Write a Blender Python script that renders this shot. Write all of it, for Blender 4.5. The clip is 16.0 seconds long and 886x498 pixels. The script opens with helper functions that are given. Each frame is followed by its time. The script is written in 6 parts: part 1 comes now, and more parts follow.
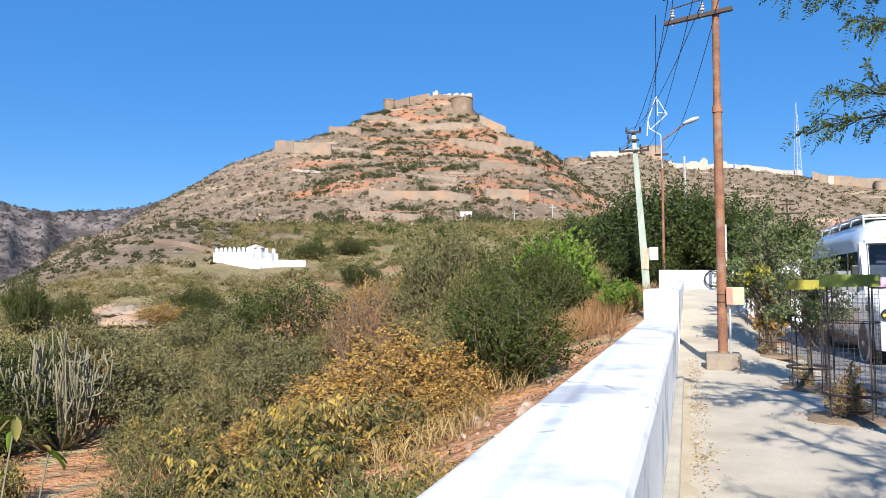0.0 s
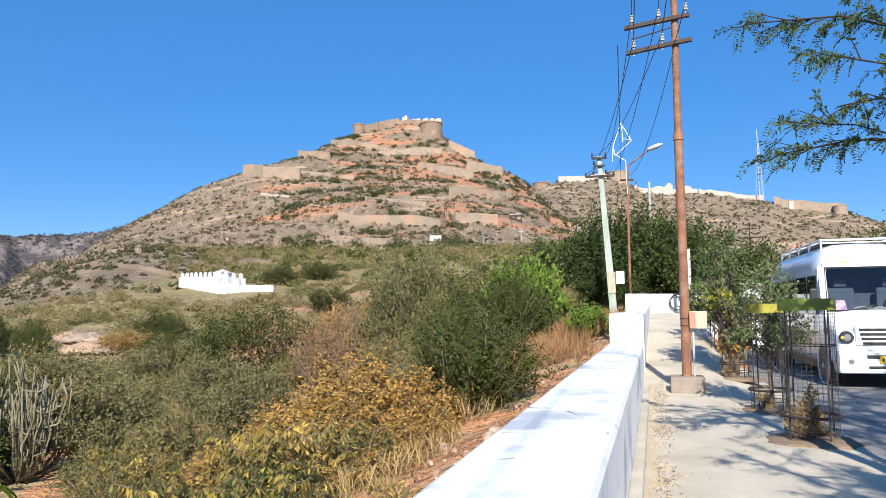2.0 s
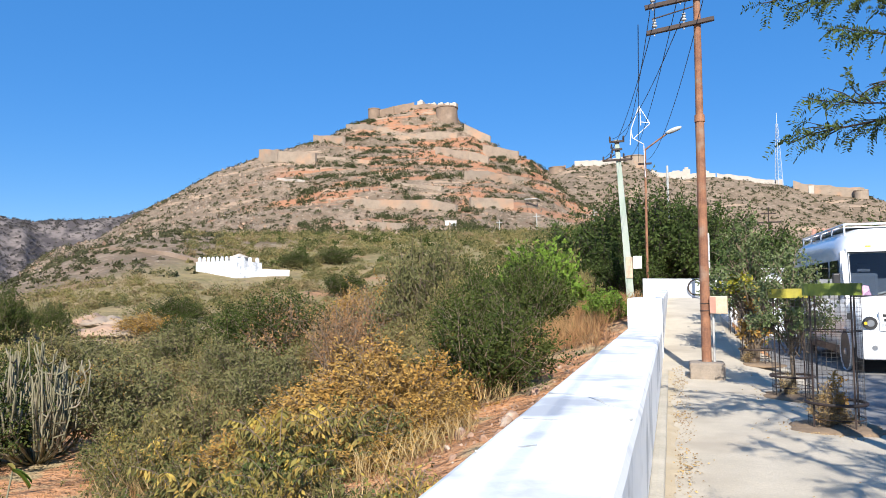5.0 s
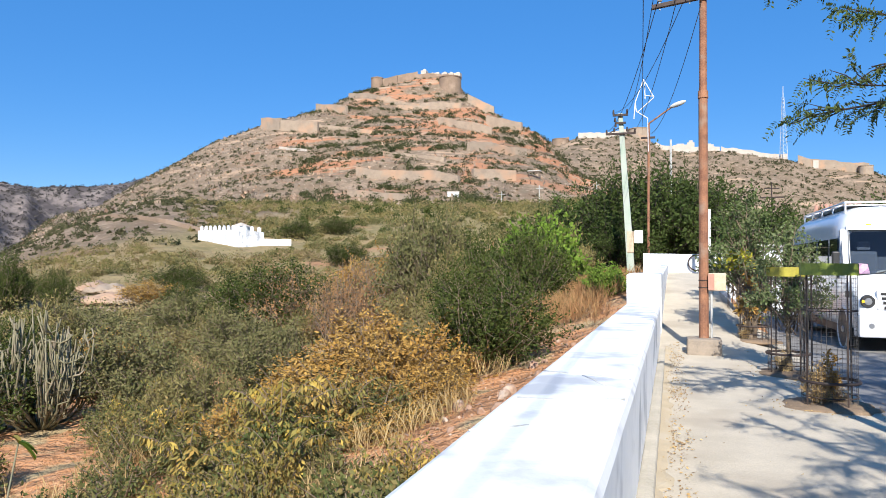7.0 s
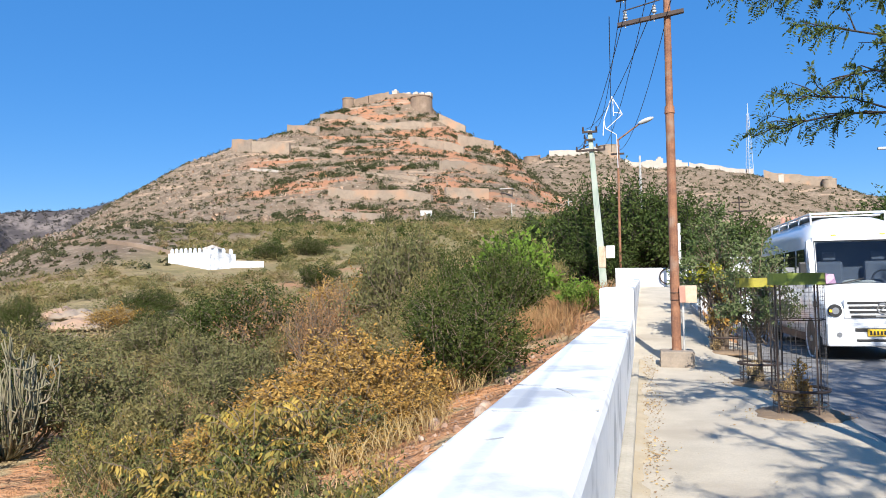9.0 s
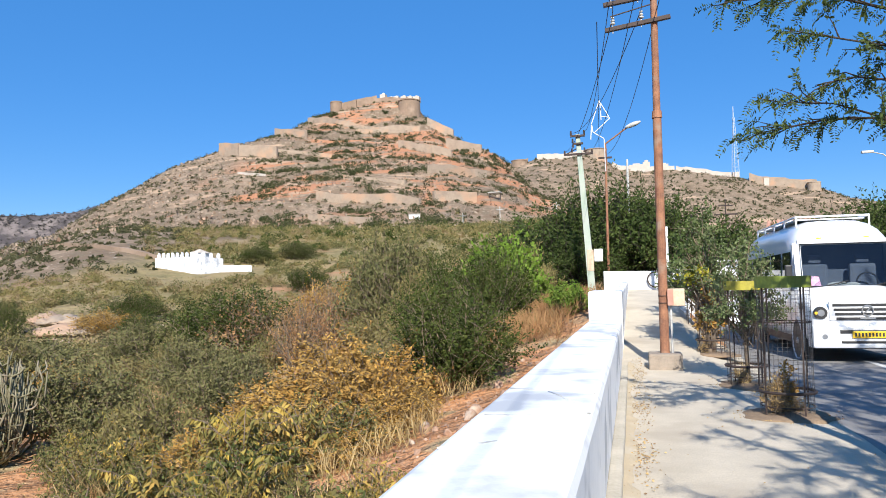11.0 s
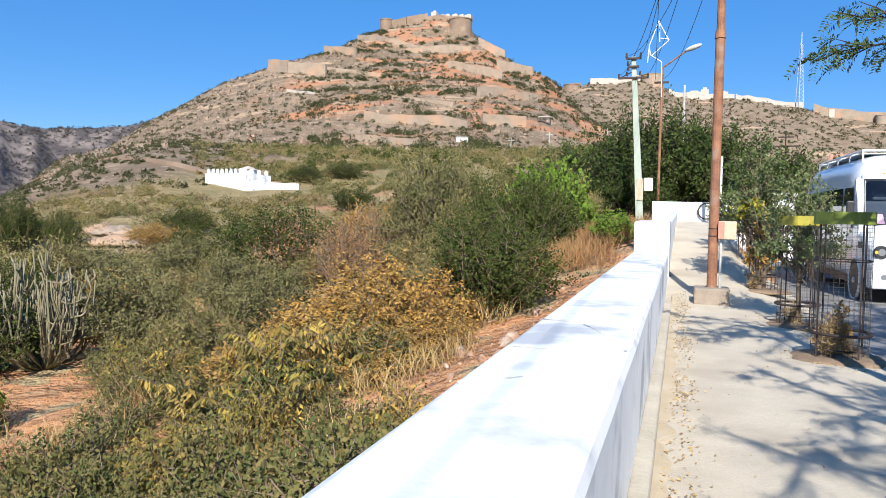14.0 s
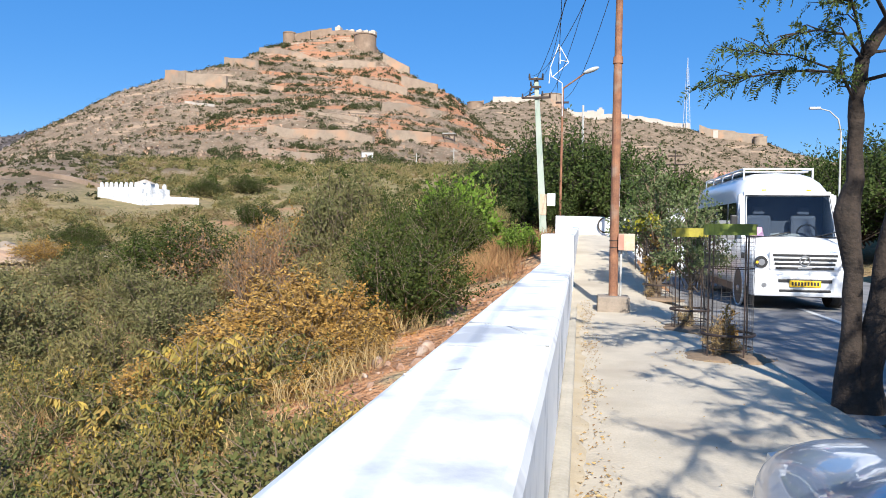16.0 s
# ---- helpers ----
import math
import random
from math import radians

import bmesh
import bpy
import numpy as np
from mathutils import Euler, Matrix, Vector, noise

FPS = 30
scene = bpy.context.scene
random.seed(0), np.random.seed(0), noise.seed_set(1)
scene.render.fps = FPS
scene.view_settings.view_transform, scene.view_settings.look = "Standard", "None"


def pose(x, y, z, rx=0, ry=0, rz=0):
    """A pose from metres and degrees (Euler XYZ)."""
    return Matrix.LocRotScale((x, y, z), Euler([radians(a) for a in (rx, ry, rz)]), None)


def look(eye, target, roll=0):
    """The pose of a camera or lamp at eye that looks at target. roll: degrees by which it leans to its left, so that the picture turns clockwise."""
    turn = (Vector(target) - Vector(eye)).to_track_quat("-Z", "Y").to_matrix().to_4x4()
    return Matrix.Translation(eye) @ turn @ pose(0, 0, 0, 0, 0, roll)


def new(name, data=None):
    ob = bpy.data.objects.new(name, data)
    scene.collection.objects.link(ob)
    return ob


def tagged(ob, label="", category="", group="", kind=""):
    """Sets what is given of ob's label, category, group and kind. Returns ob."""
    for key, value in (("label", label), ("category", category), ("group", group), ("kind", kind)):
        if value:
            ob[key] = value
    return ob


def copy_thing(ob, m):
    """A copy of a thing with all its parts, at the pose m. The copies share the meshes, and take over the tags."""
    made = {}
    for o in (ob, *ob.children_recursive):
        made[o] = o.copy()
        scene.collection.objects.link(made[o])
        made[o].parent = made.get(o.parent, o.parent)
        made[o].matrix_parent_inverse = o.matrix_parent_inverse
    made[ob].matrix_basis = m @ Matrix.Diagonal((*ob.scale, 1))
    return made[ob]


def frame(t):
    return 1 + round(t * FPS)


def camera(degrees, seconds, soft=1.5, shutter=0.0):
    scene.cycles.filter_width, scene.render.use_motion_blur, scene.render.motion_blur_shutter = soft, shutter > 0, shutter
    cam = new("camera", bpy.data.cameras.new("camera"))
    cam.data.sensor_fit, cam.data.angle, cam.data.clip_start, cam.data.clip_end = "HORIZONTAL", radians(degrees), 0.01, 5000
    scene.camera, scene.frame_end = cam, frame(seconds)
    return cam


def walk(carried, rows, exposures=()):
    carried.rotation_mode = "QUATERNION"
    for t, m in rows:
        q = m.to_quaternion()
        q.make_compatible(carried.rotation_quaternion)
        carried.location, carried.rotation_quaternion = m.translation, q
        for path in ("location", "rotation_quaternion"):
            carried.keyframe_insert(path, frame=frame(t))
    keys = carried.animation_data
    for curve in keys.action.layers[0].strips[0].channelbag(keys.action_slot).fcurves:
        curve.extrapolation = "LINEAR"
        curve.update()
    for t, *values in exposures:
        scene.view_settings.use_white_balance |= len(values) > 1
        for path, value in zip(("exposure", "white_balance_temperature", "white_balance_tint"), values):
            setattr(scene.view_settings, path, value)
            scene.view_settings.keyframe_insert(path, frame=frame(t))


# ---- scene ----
cam = camera(63.1, 16.0, soft=0.9)
PATH = [
    (0, (-0.03, 0.208, 1.451), (-0.67, 2.1, 1.556), -0.3),
    (0.5, (-0.02, 0.257, 1.464), (-0.646, 2.151, 1.604), -0.3),
    (1, (-0.022, 0.209, 1.466), (-0.642, 2.103, 1.632), -0.5),
    (1.5, (-0.006, 0.181, 1.468), (-0.61, 2.08, 1.637), -0.5),
    (2, (0.021, 0.197, 1.467), (-0.537, 2.11, 1.638), -0.6),
    (2.5, (0.02, 0.209, 1.464), (-0.495, 2.136, 1.612), -0.3),
    (3, (0.0, 0.196, 1.454), (-0.533, 2.119, 1.586), 0.2),
    (3.5, (-0.012, 0.242, 1.473), (-0.559, 2.161, 1.607), -0.0),
    (4, (-0.039, 0.202, 1.466), (-0.581, 2.122, 1.61), 0.3),
    (4.2, (-0.052, 0.216, 1.455), (-0.617, 2.13, 1.59), 0.0),
    (6.3, (0.03, 0.347, 1.469), (-0.588, 2.245, 1.59), -0.4),
    (6.5, (0.033, 0.34, 1.472), (-0.581, 2.241, 1.571), 0.0),
    (7, (0.006, 0.253, 1.51), (-0.6, 2.159, 1.559), 0.2),
    (7.5, (0.023, 0.366, 1.508), (-0.592, 2.269, 1.559), -0.4),
    (8, (0.002, 0.4, 1.49), (-0.603, 2.304, 1.582), -0.7),
    (8.5, (0.017, 0.308, 1.483), (-0.543, 2.225, 1.581), -0.6),
    (11, (0.002, 0.231, 1.491), (-0.502, 2.163, 1.601), -1.1),
    (11.5, (0.02, 0.189, 1.49), (-0.483, 2.124, 1.55), -0.7),
    (12, (0.024, 0.154, 1.489), (-0.554, 2.069, 1.48), -1.5),
    (12.5, (-0.029, 0.193, 1.49), (-0.786, 2.044, 1.451), -2.0),
    (13, (-0.027, 0.296, 1.487), (-0.932, 2.078, 1.432), -1.7),
    (13.5, (-0.045, 0.494, 1.493), (-0.895, 2.302, 1.425), -0.4),
    (14, (0.002, 0.521, 1.484), (-0.623, 2.418, 1.384), 0.9),
    (14.5, (-0.024, 0.394, 1.485), (-0.52, 2.329, 1.393), 0.3),
    (15, (-0.019, 0.333, 1.493), (-0.485, 2.276, 1.428), 0.3),
    (15.5, (-0.028, 0.308, 1.495), (-0.492, 2.252, 1.442), 1.1),
    (16, (-0.078, 0.178, 1.449), (-0.451, 2.142, 1.395), 0.8),
]
walk(cam, [(t, look(eye, target, roll)) for t, eye, target, roll in PATH])

# ---- world and sun ----
SUN_AZ, SUN_EL = 166.0, 36.0
world = bpy.data.worlds.new("world")
scene.world = world
world.use_nodes = True
wn, wl = world.node_tree.nodes, world.node_tree.links
sky = wn.new("ShaderNodeTexSky")
sky.sky_type, sky.sun_disc = "NISHITA", False
sky.sun_elevation, sky.sun_rotation = radians(SUN_EL), radians(SUN_AZ)
sky.altitude, sky.air_density, sky.dust_density, sky.ozone_density = 500, 1.0, 0.3, 4.0
deep = wn.new("ShaderNodeHueSaturation")
deep.inputs["Hue"].default_value, deep.inputs["Saturation"].default_value = 0.51, 1.32
wl.new(sky.outputs[0], deep.inputs["Color"])
even = wn.new("ShaderNodeMix")
even.data_type = "RGBA"
even.inputs[0].default_value, even.inputs[7].default_value = 0.5, (0.66, 2.5, 6.0, 1)
wl.new(deep.outputs[0], even.inputs[6])
wl.new(even.outputs[2], wn["Background"].inputs[0])
wn["Background"].inputs[1].default_value = 0.096
sun = new("sun", bpy.data.lights.new("sun", "SUN"))
sun.data.energy, sun.data.angle, sun.data.color = 5.0, radians(0.5), (1.0, 0.95, 0.87)
S = Vector((math.sin(radians(SUN_AZ)) * math.cos(radians(SUN_EL)), math.cos(radians(SUN_AZ)) * math.cos(radians(SUN_EL)), math.sin(radians(SUN_EL))))
sun.matrix_world = look(S * 60, (0, 0, 0))
scene.view_settings.exposure = 0.62


# ---- materials ----
def surface(name, c1, c2, scale=4.0, rough=0.8, bump=0.3, fine=40.0, metal=0.0, c3=None, coat=0.0):
    """Two colours mixed by coarse and fine noise in metres, with a fine relief; c3: patches of a third colour."""
    m = bpy.data.materials.new(name)
    m.use_nodes = True
    n, l = m.node_tree.nodes, m.node_tree.links
    b = n["Principled BSDF"]
    geo = n.new("ShaderNodeNewGeometry")
    n1, n2 = n.new("ShaderNodeTexNoise"), n.new("ShaderNodeTexNoise")
    n1.inputs["Scale"].default_value, n1.inputs["Detail"].default_value = scale, 5
    n2.inputs["Scale"].default_value, n2.inputs["Detail"].default_value = fine, 4
    for q in (n1, n2):
        l.new(geo.outputs["Position"], q.inputs["Vector"])
    add = n.new("ShaderNodeMath")
    add.operation, add.use_clamp = "MULTIPLY_ADD", True
    l.new(n2.outputs["Fac"], add.inputs[0])
    add.inputs[1].default_value = 0.6
    l.new(n1.outputs["Fac"], add.inputs[2])
    ramp_node = n.new("ShaderNodeMapRange")
    ramp_node.inputs[1].default_value, ramp_node.inputs[2].default_value = 0.55, 1.05
    l.new(add.outputs[0], ramp_node.inputs[0])
    mix = n.new("ShaderNodeMix")
    mix.data_type = "RGBA"
    mix.inputs[6].default_value, mix.inputs[7].default_value = (*c1, 1), (*c2, 1)
    l.new(ramp_node.outputs[0], mix.inputs[0])
    out = mix.outputs[2]
    if c3:
        n3 = n.new("ShaderNodeTexNoise")
        n3.inputs["Scale"].default_value, n3.inputs["Detail"].default_value = scale * 0.45, 6
        l.new(geo.outputs["Position"], n3.inputs["Vector"])
        r3 = n.new("ShaderNodeMapRange")
        r3.inputs[1].default_value, r3.inputs[2].default_value = 0.52, 0.66
        l.new(n3.outputs["Fac"], r3.inputs[0])
        mix3 = n.new("ShaderNodeMix")
        mix3.data_type = "RGBA"
        mix3.inputs[7].default_value = (*c3, 1)
        l.new(out, mix3.inputs[6])
        l.new(r3.outputs[0], mix3.inputs[0])
        out = mix3.outputs[2]
    l.new(out, b.inputs["Base Color"])
    b.inputs["Roughness"].default_value, b.inputs["Metallic"].default_value = rough, metal
    b.inputs["Coat Weight"].default_value = coat
    if bump:
        bn = n.new("ShaderNodeBump")
        bn.inputs["Strength"].default_value, bn.inputs["Distance"].default_value = bump, 0.5 / fine
        l.new(n2.outputs["Fac"], bn.inputs["Height"])
        l.new(bn.outputs[0], b.inputs["Normal"])
    return m


def leafy(name, colours, translucent=0.04, rough=0.8, clump=1.1):
    """Leaves that differ one from another."""
    m = bpy.data.materials.new(name)
    m.use_nodes = True
    n, l = m.node_tree.nodes, m.node_tree.links
    b = n["Principled BSDF"]
    geo = n.new("ShaderNodeNewGeometry")
    cr = n.new("ShaderNodeValToRGB")
    cr.color_ramp.elements[0].color = (*colours[0], 1)
    cr.color_ramp.elements[1].color = (*colours[-1], 1)
    for k, c in enumerate(colours[1:-1]):
        cr.color_ramp.elements.new((k + 1) / (len(colours) - 1)).color = (*c, 1)
    tone = n.new("ShaderNodeTexNoise")
    tone.inputs["Scale"].default_value, tone.inputs["Detail"].default_value = clump, 2
    l.new(geo.outputs["Position"], tone.inputs["Vector"])
    wide = n.new("ShaderNodeMath")
    wide.operation = "MULTIPLY_ADD"
    wide.inputs[1].default_value, wide.inputs[2].default_value = 2.0, -0.75
    l.new(tone.outputs["Fac"], wide.inputs[0])
    both = n.new("ShaderNodeMath")
    both.operation, both.use_clamp = "MULTIPLY_ADD", True
    both.inputs[1].default_value = 0.5
    l.new(geo.outputs["Random Per Island"], both.inputs[0])
    l.new(wide.outputs[0], both.inputs[2])
    l.new(both.outputs[0], cr.inputs[0])
    l.new(cr.outputs[0], b.inputs["Base Color"])
    b.inputs["Roughness"].default_value, b.inputs["Specular IOR Level"].default_value = rough, 0.15
    tr, mx = n.new("ShaderNodeBsdfTranslucent"), n.new("ShaderNodeMixShader")
    l.new(cr.outputs[0], tr.inputs[0])
    mx.inputs[0].default_value = translucent
    l.new(b.outputs[0], mx.inputs[1])
    l.new(tr.outputs[0], mx.inputs[2])
    l.new(mx.outputs[0], n["Material Output"].inputs[0])
    return m


M_WHITEWASH = surface("whitewash", (0.80, 0.81, 0.82), (0.72, 0.74, 0.76), 4.0, 0.9, 0.12, 30, c3=(0.44, 0.46, 0.49))
M_CEMENT = surface("cement_ledge", (0.52, 0.47, 0.38), (0.38, 0.34, 0.27), 3, 0.95, 0.4, 30)
M_SAND = surface("drifted_sand", (0.50, 0.41, 0.28), (0.43, 0.35, 0.24), 5, 1.0, 0.6, 60, c3=(0.50, 0.43, 0.32))
M_FOOTING = surface("weathered_concrete", (0.34, 0.28, 0.22), (0.24, 0.20, 0.16), 5, 0.95, 0.6, 28)
M_CONCRETE = surface("concrete_paving", (0.56, 0.49, 0.385), (0.44, 0.385, 0.30), 2.2, 0.95, 0.5, 45, c3=(0.42, 0.36, 0.28))
M_ASPHALT = surface("asphalt", (0.20, 0.19, 0.185), (0.26, 0.25, 0.24), 2.0, 0.9, 0.5, 90, c3=(0.16, 0.152, 0.147))
M_LINE = surface("road_paint", (0.7, 0.7, 0.68), (0.45, 0.45, 0.43), 6, 0.8, 0.2, 60)
M_RUST = surface("rusty_steel", (0.36, 0.17, 0.09), (0.17, 0.075, 0.045), 6, 0.85, 0.5, 45, c3=(0.30, 0.20, 0.14))
M_DARKIRON = surface("dark_iron", (0.035, 0.03, 0.028), (0.08, 0.05, 0.04), 9, 0.7, 0.2, 60, metal=0.3)
M_GREYCONC = surface("pole_concrete", (0.55, 0.55, 0.52), (0.38, 0.38, 0.36), 3, 0.9, 0.3, 30)
M_GREENPAINT = surface("pale_green_paint", (0.34, 0.42, 0.33), (0.44, 0.46, 0.41), 2.5, 0.8, 0.2, 30)
M_YELLOWPAINT = surface("yellow_paint", (0.42, 0.36, 0.04), (0.30, 0.26, 0.035), 9, 0.6, 0.1, 40)
M_GREENPLATE = surface("olive_green_paint", (0.12, 0.17, 0.02), (0.22, 0.26, 0.04), 7, 0.55, 0.1, 40)
M_WHITEPAINT = surface("white_enamel", (0.80, 0.81, 0.82), (0.74, 0.75, 0.76), 3, 0.28, 0.02, 30, coat=0.5)
M_BUMPER = surface("bumper_plastic", (0.66, 0.68, 0.70), (0.58, 0.60, 0.62), 5, 0.4, 0.03, 30)
M_BLACK = surface("black_plastic", (0.015, 0.015, 0.017), (0.03, 0.03, 0.03), 8, 0.5, 0.05, 60)
M_RUBBER = surface("tyre_rubber", (0.02, 0.02, 0.02), (0.045, 0.042, 0.04), 12, 0.85, 0.2, 60)
M_STEEL = surface("bright_steel", (0.6, 0.6, 0.6), (0.5, 0.5, 0.5), 8, 0.3, 0.03, 40, metal=0.9)
M_WIRE = surface("galvanised_wire", (0.10, 0.10, 0.10), (0.16, 0.14, 0.12), 20, 0.6, 0.0, 60, metal=0.5)
M_SILVER = surface("silver_car_paint", (0.38, 0.44, 0.52), (0.36, 0.42, 0.50), 2, 0.3, 0.0, 30, metal=0.3, coat=0.8)
M_PLATE = surface("yellow_plate", (0.80, 0.50, 0.02), (0.72, 0.44, 0.02), 20, 0.5, 0.02, 60)
M_SEATCLOTH = surface("seat_cloth", (0.10, 0.12, 0.16), (0.16, 0.17, 0.20), 6, 0.9, 0.2, 50)
M_PINK = surface("pink_cloth", (0.85, 0.35, 0.55), (0.80, 0.55, 0.66), 14, 0.8, 0.2, 40)
M_CREAM = surface("cream_metal", (0.60, 0.50, 0.36), (0.50, 0.36, 0.24), 7, 0.6, 0.1, 40)
M_BARK = surface("bark", (0.06, 0.043, 0.033), (0.022, 0.017, 0.013), 9, 0.95, 1.0, 34)
M_TWIG = surface("dry_twig", (0.24, 0.18, 0.12), (0.14, 0.10, 0.07), 15, 0.9, 0.2, 60)
M_CACTUS = surface("grey_green_stem", (0.23, 0.205, 0.12), (0.12, 0.11, 0.06), 9, 0.7, 0.4, 40, c3=(0.28, 0.23, 0.16))
M_FORT = surface("fort_stone", (0.30, 0.21, 0.145), (0.21, 0.15, 0.105), 0.25, 0.95, 0.6, 1.6, c3=(0.34, 0.25, 0.18))
M_TERRACE = surface("terrace_stone", (0.38, 0.30, 0.22), (0.28, 0.215, 0.16), 0.3, 0.95, 0.6, 1.8, c3=(0.44, 0.28, 0.18))
M_LIME = surface("limewashed_stone", (0.54, 0.48, 0.41), (0.44, 0.38, 0.32), 0.3, 0.9, 0.3, 1.5)
M_ROCK = surface("red_rubble", (0.40, 0.25, 0.17), (0.28, 0.18, 0.12), 9, 0.95, 0.8, 40, c3=(0.46, 0.36, 0.28))
M_REDSTONE = surface("red_sandstone", (0.52, 0.30, 0.23), (0.42, 0.22, 0.16), 3, 0.9, 0.3, 14)
M_SOIL = surface("dry_brown_soil", (0.27, 0.19, 0.12), (0.17, 0.12, 0.08), 7, 1.0, 0.8, 35)
M_LITTER = leafy("dry_leaf_litter", [(0.35, 0.22, 0.10), (0.50, 0.36, 0.16), (0.22, 0.14, 0.08), (0.55, 0.43, 0.22)], 0.1, 0.8)
M_GREEN = leafy("dark_green_leaf", [(0.026, 0.042, 0.009), (0.046, 0.066, 0.014), (0.08, 0.096, 0.022), (0.036, 0.053, 0.011)])
M_GREY = leafy("grey_green_leaf", [(0.075, 0.085, 0.03), (0.125, 0.125, 0.048), (0.185, 0.165, 0.072), (0.09, 0.095, 0.036)])
M_OLIVE = leafy("olive_leaf", [(0.118, 0.113, 0.041), (0.19, 0.167, 0.064), (0.27, 0.216, 0.09), (0.144, 0.134, 0.049)], clump=0.5)
M_BRIGHT = leafy("bright_green_leaf", [(0.078, 0.14, 0.017), (0.117, 0.195, 0.023), (0.164, 0.242, 0.039), (0.101, 0.164, 0.02)])
M_BROWN = leafy("golden_brown_leaf", [(0.33, 0.18, 0.045), (0.44, 0.25, 0.06), (0.22, 0.13, 0.04), (0.5, 0.31, 0.085), (0.15, 0.1, 0.04)])
M_YELLOW = leafy("yellow_leaf", [(0.4, 0.28, 0.055), (0.26, 0.21, 0.055), (0.15, 0.14, 0.045), (0.34, 0.22, 0.06), (0.46, 0.34, 0.08)])
M_MIXED = leafy("mixed_weed_leaf", [(0.05, 0.07, 0.022), (0.085, 0.105, 0.032), (0.12, 0.125, 0.042), (0.2, 0.155, 0.06), (0.075, 0.095, 0.028), (0.27, 0.19, 0.075)])
M_DRYSCRUB = leafy("dry_scrub_leaf", [(0.228, 0.171, 0.085), (0.305, 0.22, 0.114), (0.181, 0.143, 0.072), (0.267, 0.181, 0.095)], clump=0.4)
M_STRAW = leafy("dry_grass", [(0.44, 0.32, 0.15), (0.36, 0.24, 0.11), (0.50, 0.38, 0.19), (0.30, 0.22, 0.10)])
M_REDGRASS = leafy("red_brown_grass", [(0.34, 0.17, 0.08), (0.28, 0.15, 0.07), (0.40, 0.24, 0.11), (0.24, 0.16, 0.07)])
M_FEATHER = leafy("feathery_leaf", [(0.055, 0.085, 0.022), (0.09, 0.125, 0.035), (0.12, 0.15, 0.05)], 0.3)
M_TREELEAF = leafy("thorn_tree_leaf", [(0.026, 0.045, 0.011), (0.053, 0.079, 0.019), (0.083, 0.112, 0.03)], clump=0.8)
M_HILLBUSH = leafy("hill_scrub_leaf", [(0.047, 0.053, 0.024), (0.068, 0.072, 0.034), (0.102, 0.095, 0.047), (0.055, 0.06, 0.027)], 0.05, 0.9, clump=0.25)
M_TERRACEBUSH = leafy("terrace_scrub_leaf", [(0.038, 0.049, 0.019), (0.06, 0.07, 0.027), (0.085, 0.089, 0.038), (0.047, 0.056, 0.022)], 0.05, 0.9, clump=0.2)
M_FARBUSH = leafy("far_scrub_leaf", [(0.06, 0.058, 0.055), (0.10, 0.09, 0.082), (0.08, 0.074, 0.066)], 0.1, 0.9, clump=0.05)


def pane(name, tint):
    """Thin glass: see-through, tinted, with a weak mirror gloss."""
    m = bpy.data.materials.new(name)
    m.use_nodes = True
    n, l = m.node_tree.nodes, m.node_tree.links
    tr, gl, mx, fr = n.new("ShaderNodeBsdfTransparent"), n.new("ShaderNodeBsdfGlossy"), n.new("ShaderNodeMixShader"), n.new("ShaderNodeFresnel")
    tr.inputs[0].default_value = (*tint, 1)
    gl.inputs["Roughness"].default_value = 0.03
    fr.inputs[0].default_value = 1.5
    l.new(fr.outputs[0], mx.inputs[0])
    l.new(tr.outputs[0], mx.inputs[1])
    l.new(gl.outputs[0], mx.inputs[2])
    l.new(mx.outputs[0], n["Material Output"].inputs[0])
    return m


def glass(name, tint, rough=0.03):
    m = bpy.data.materials.new(name)
    m.use_nodes = True
    b = m.node_tree.nodes["Principled BSDF"]
    b.inputs["Base Color"].default_value, b.inputs["Roughness"].default_value = (*tint, 1), rough
    b.inputs["Transmission Weight"].default_value, b.inputs["IOR"].default_value = 1.0, 1.45
    return m


M_GLASS = pane("tinted_glass", (0.62, 0.68, 0.73))
M_LENS = glass("lamp_lens", (0.95, 0.95, 0.95))


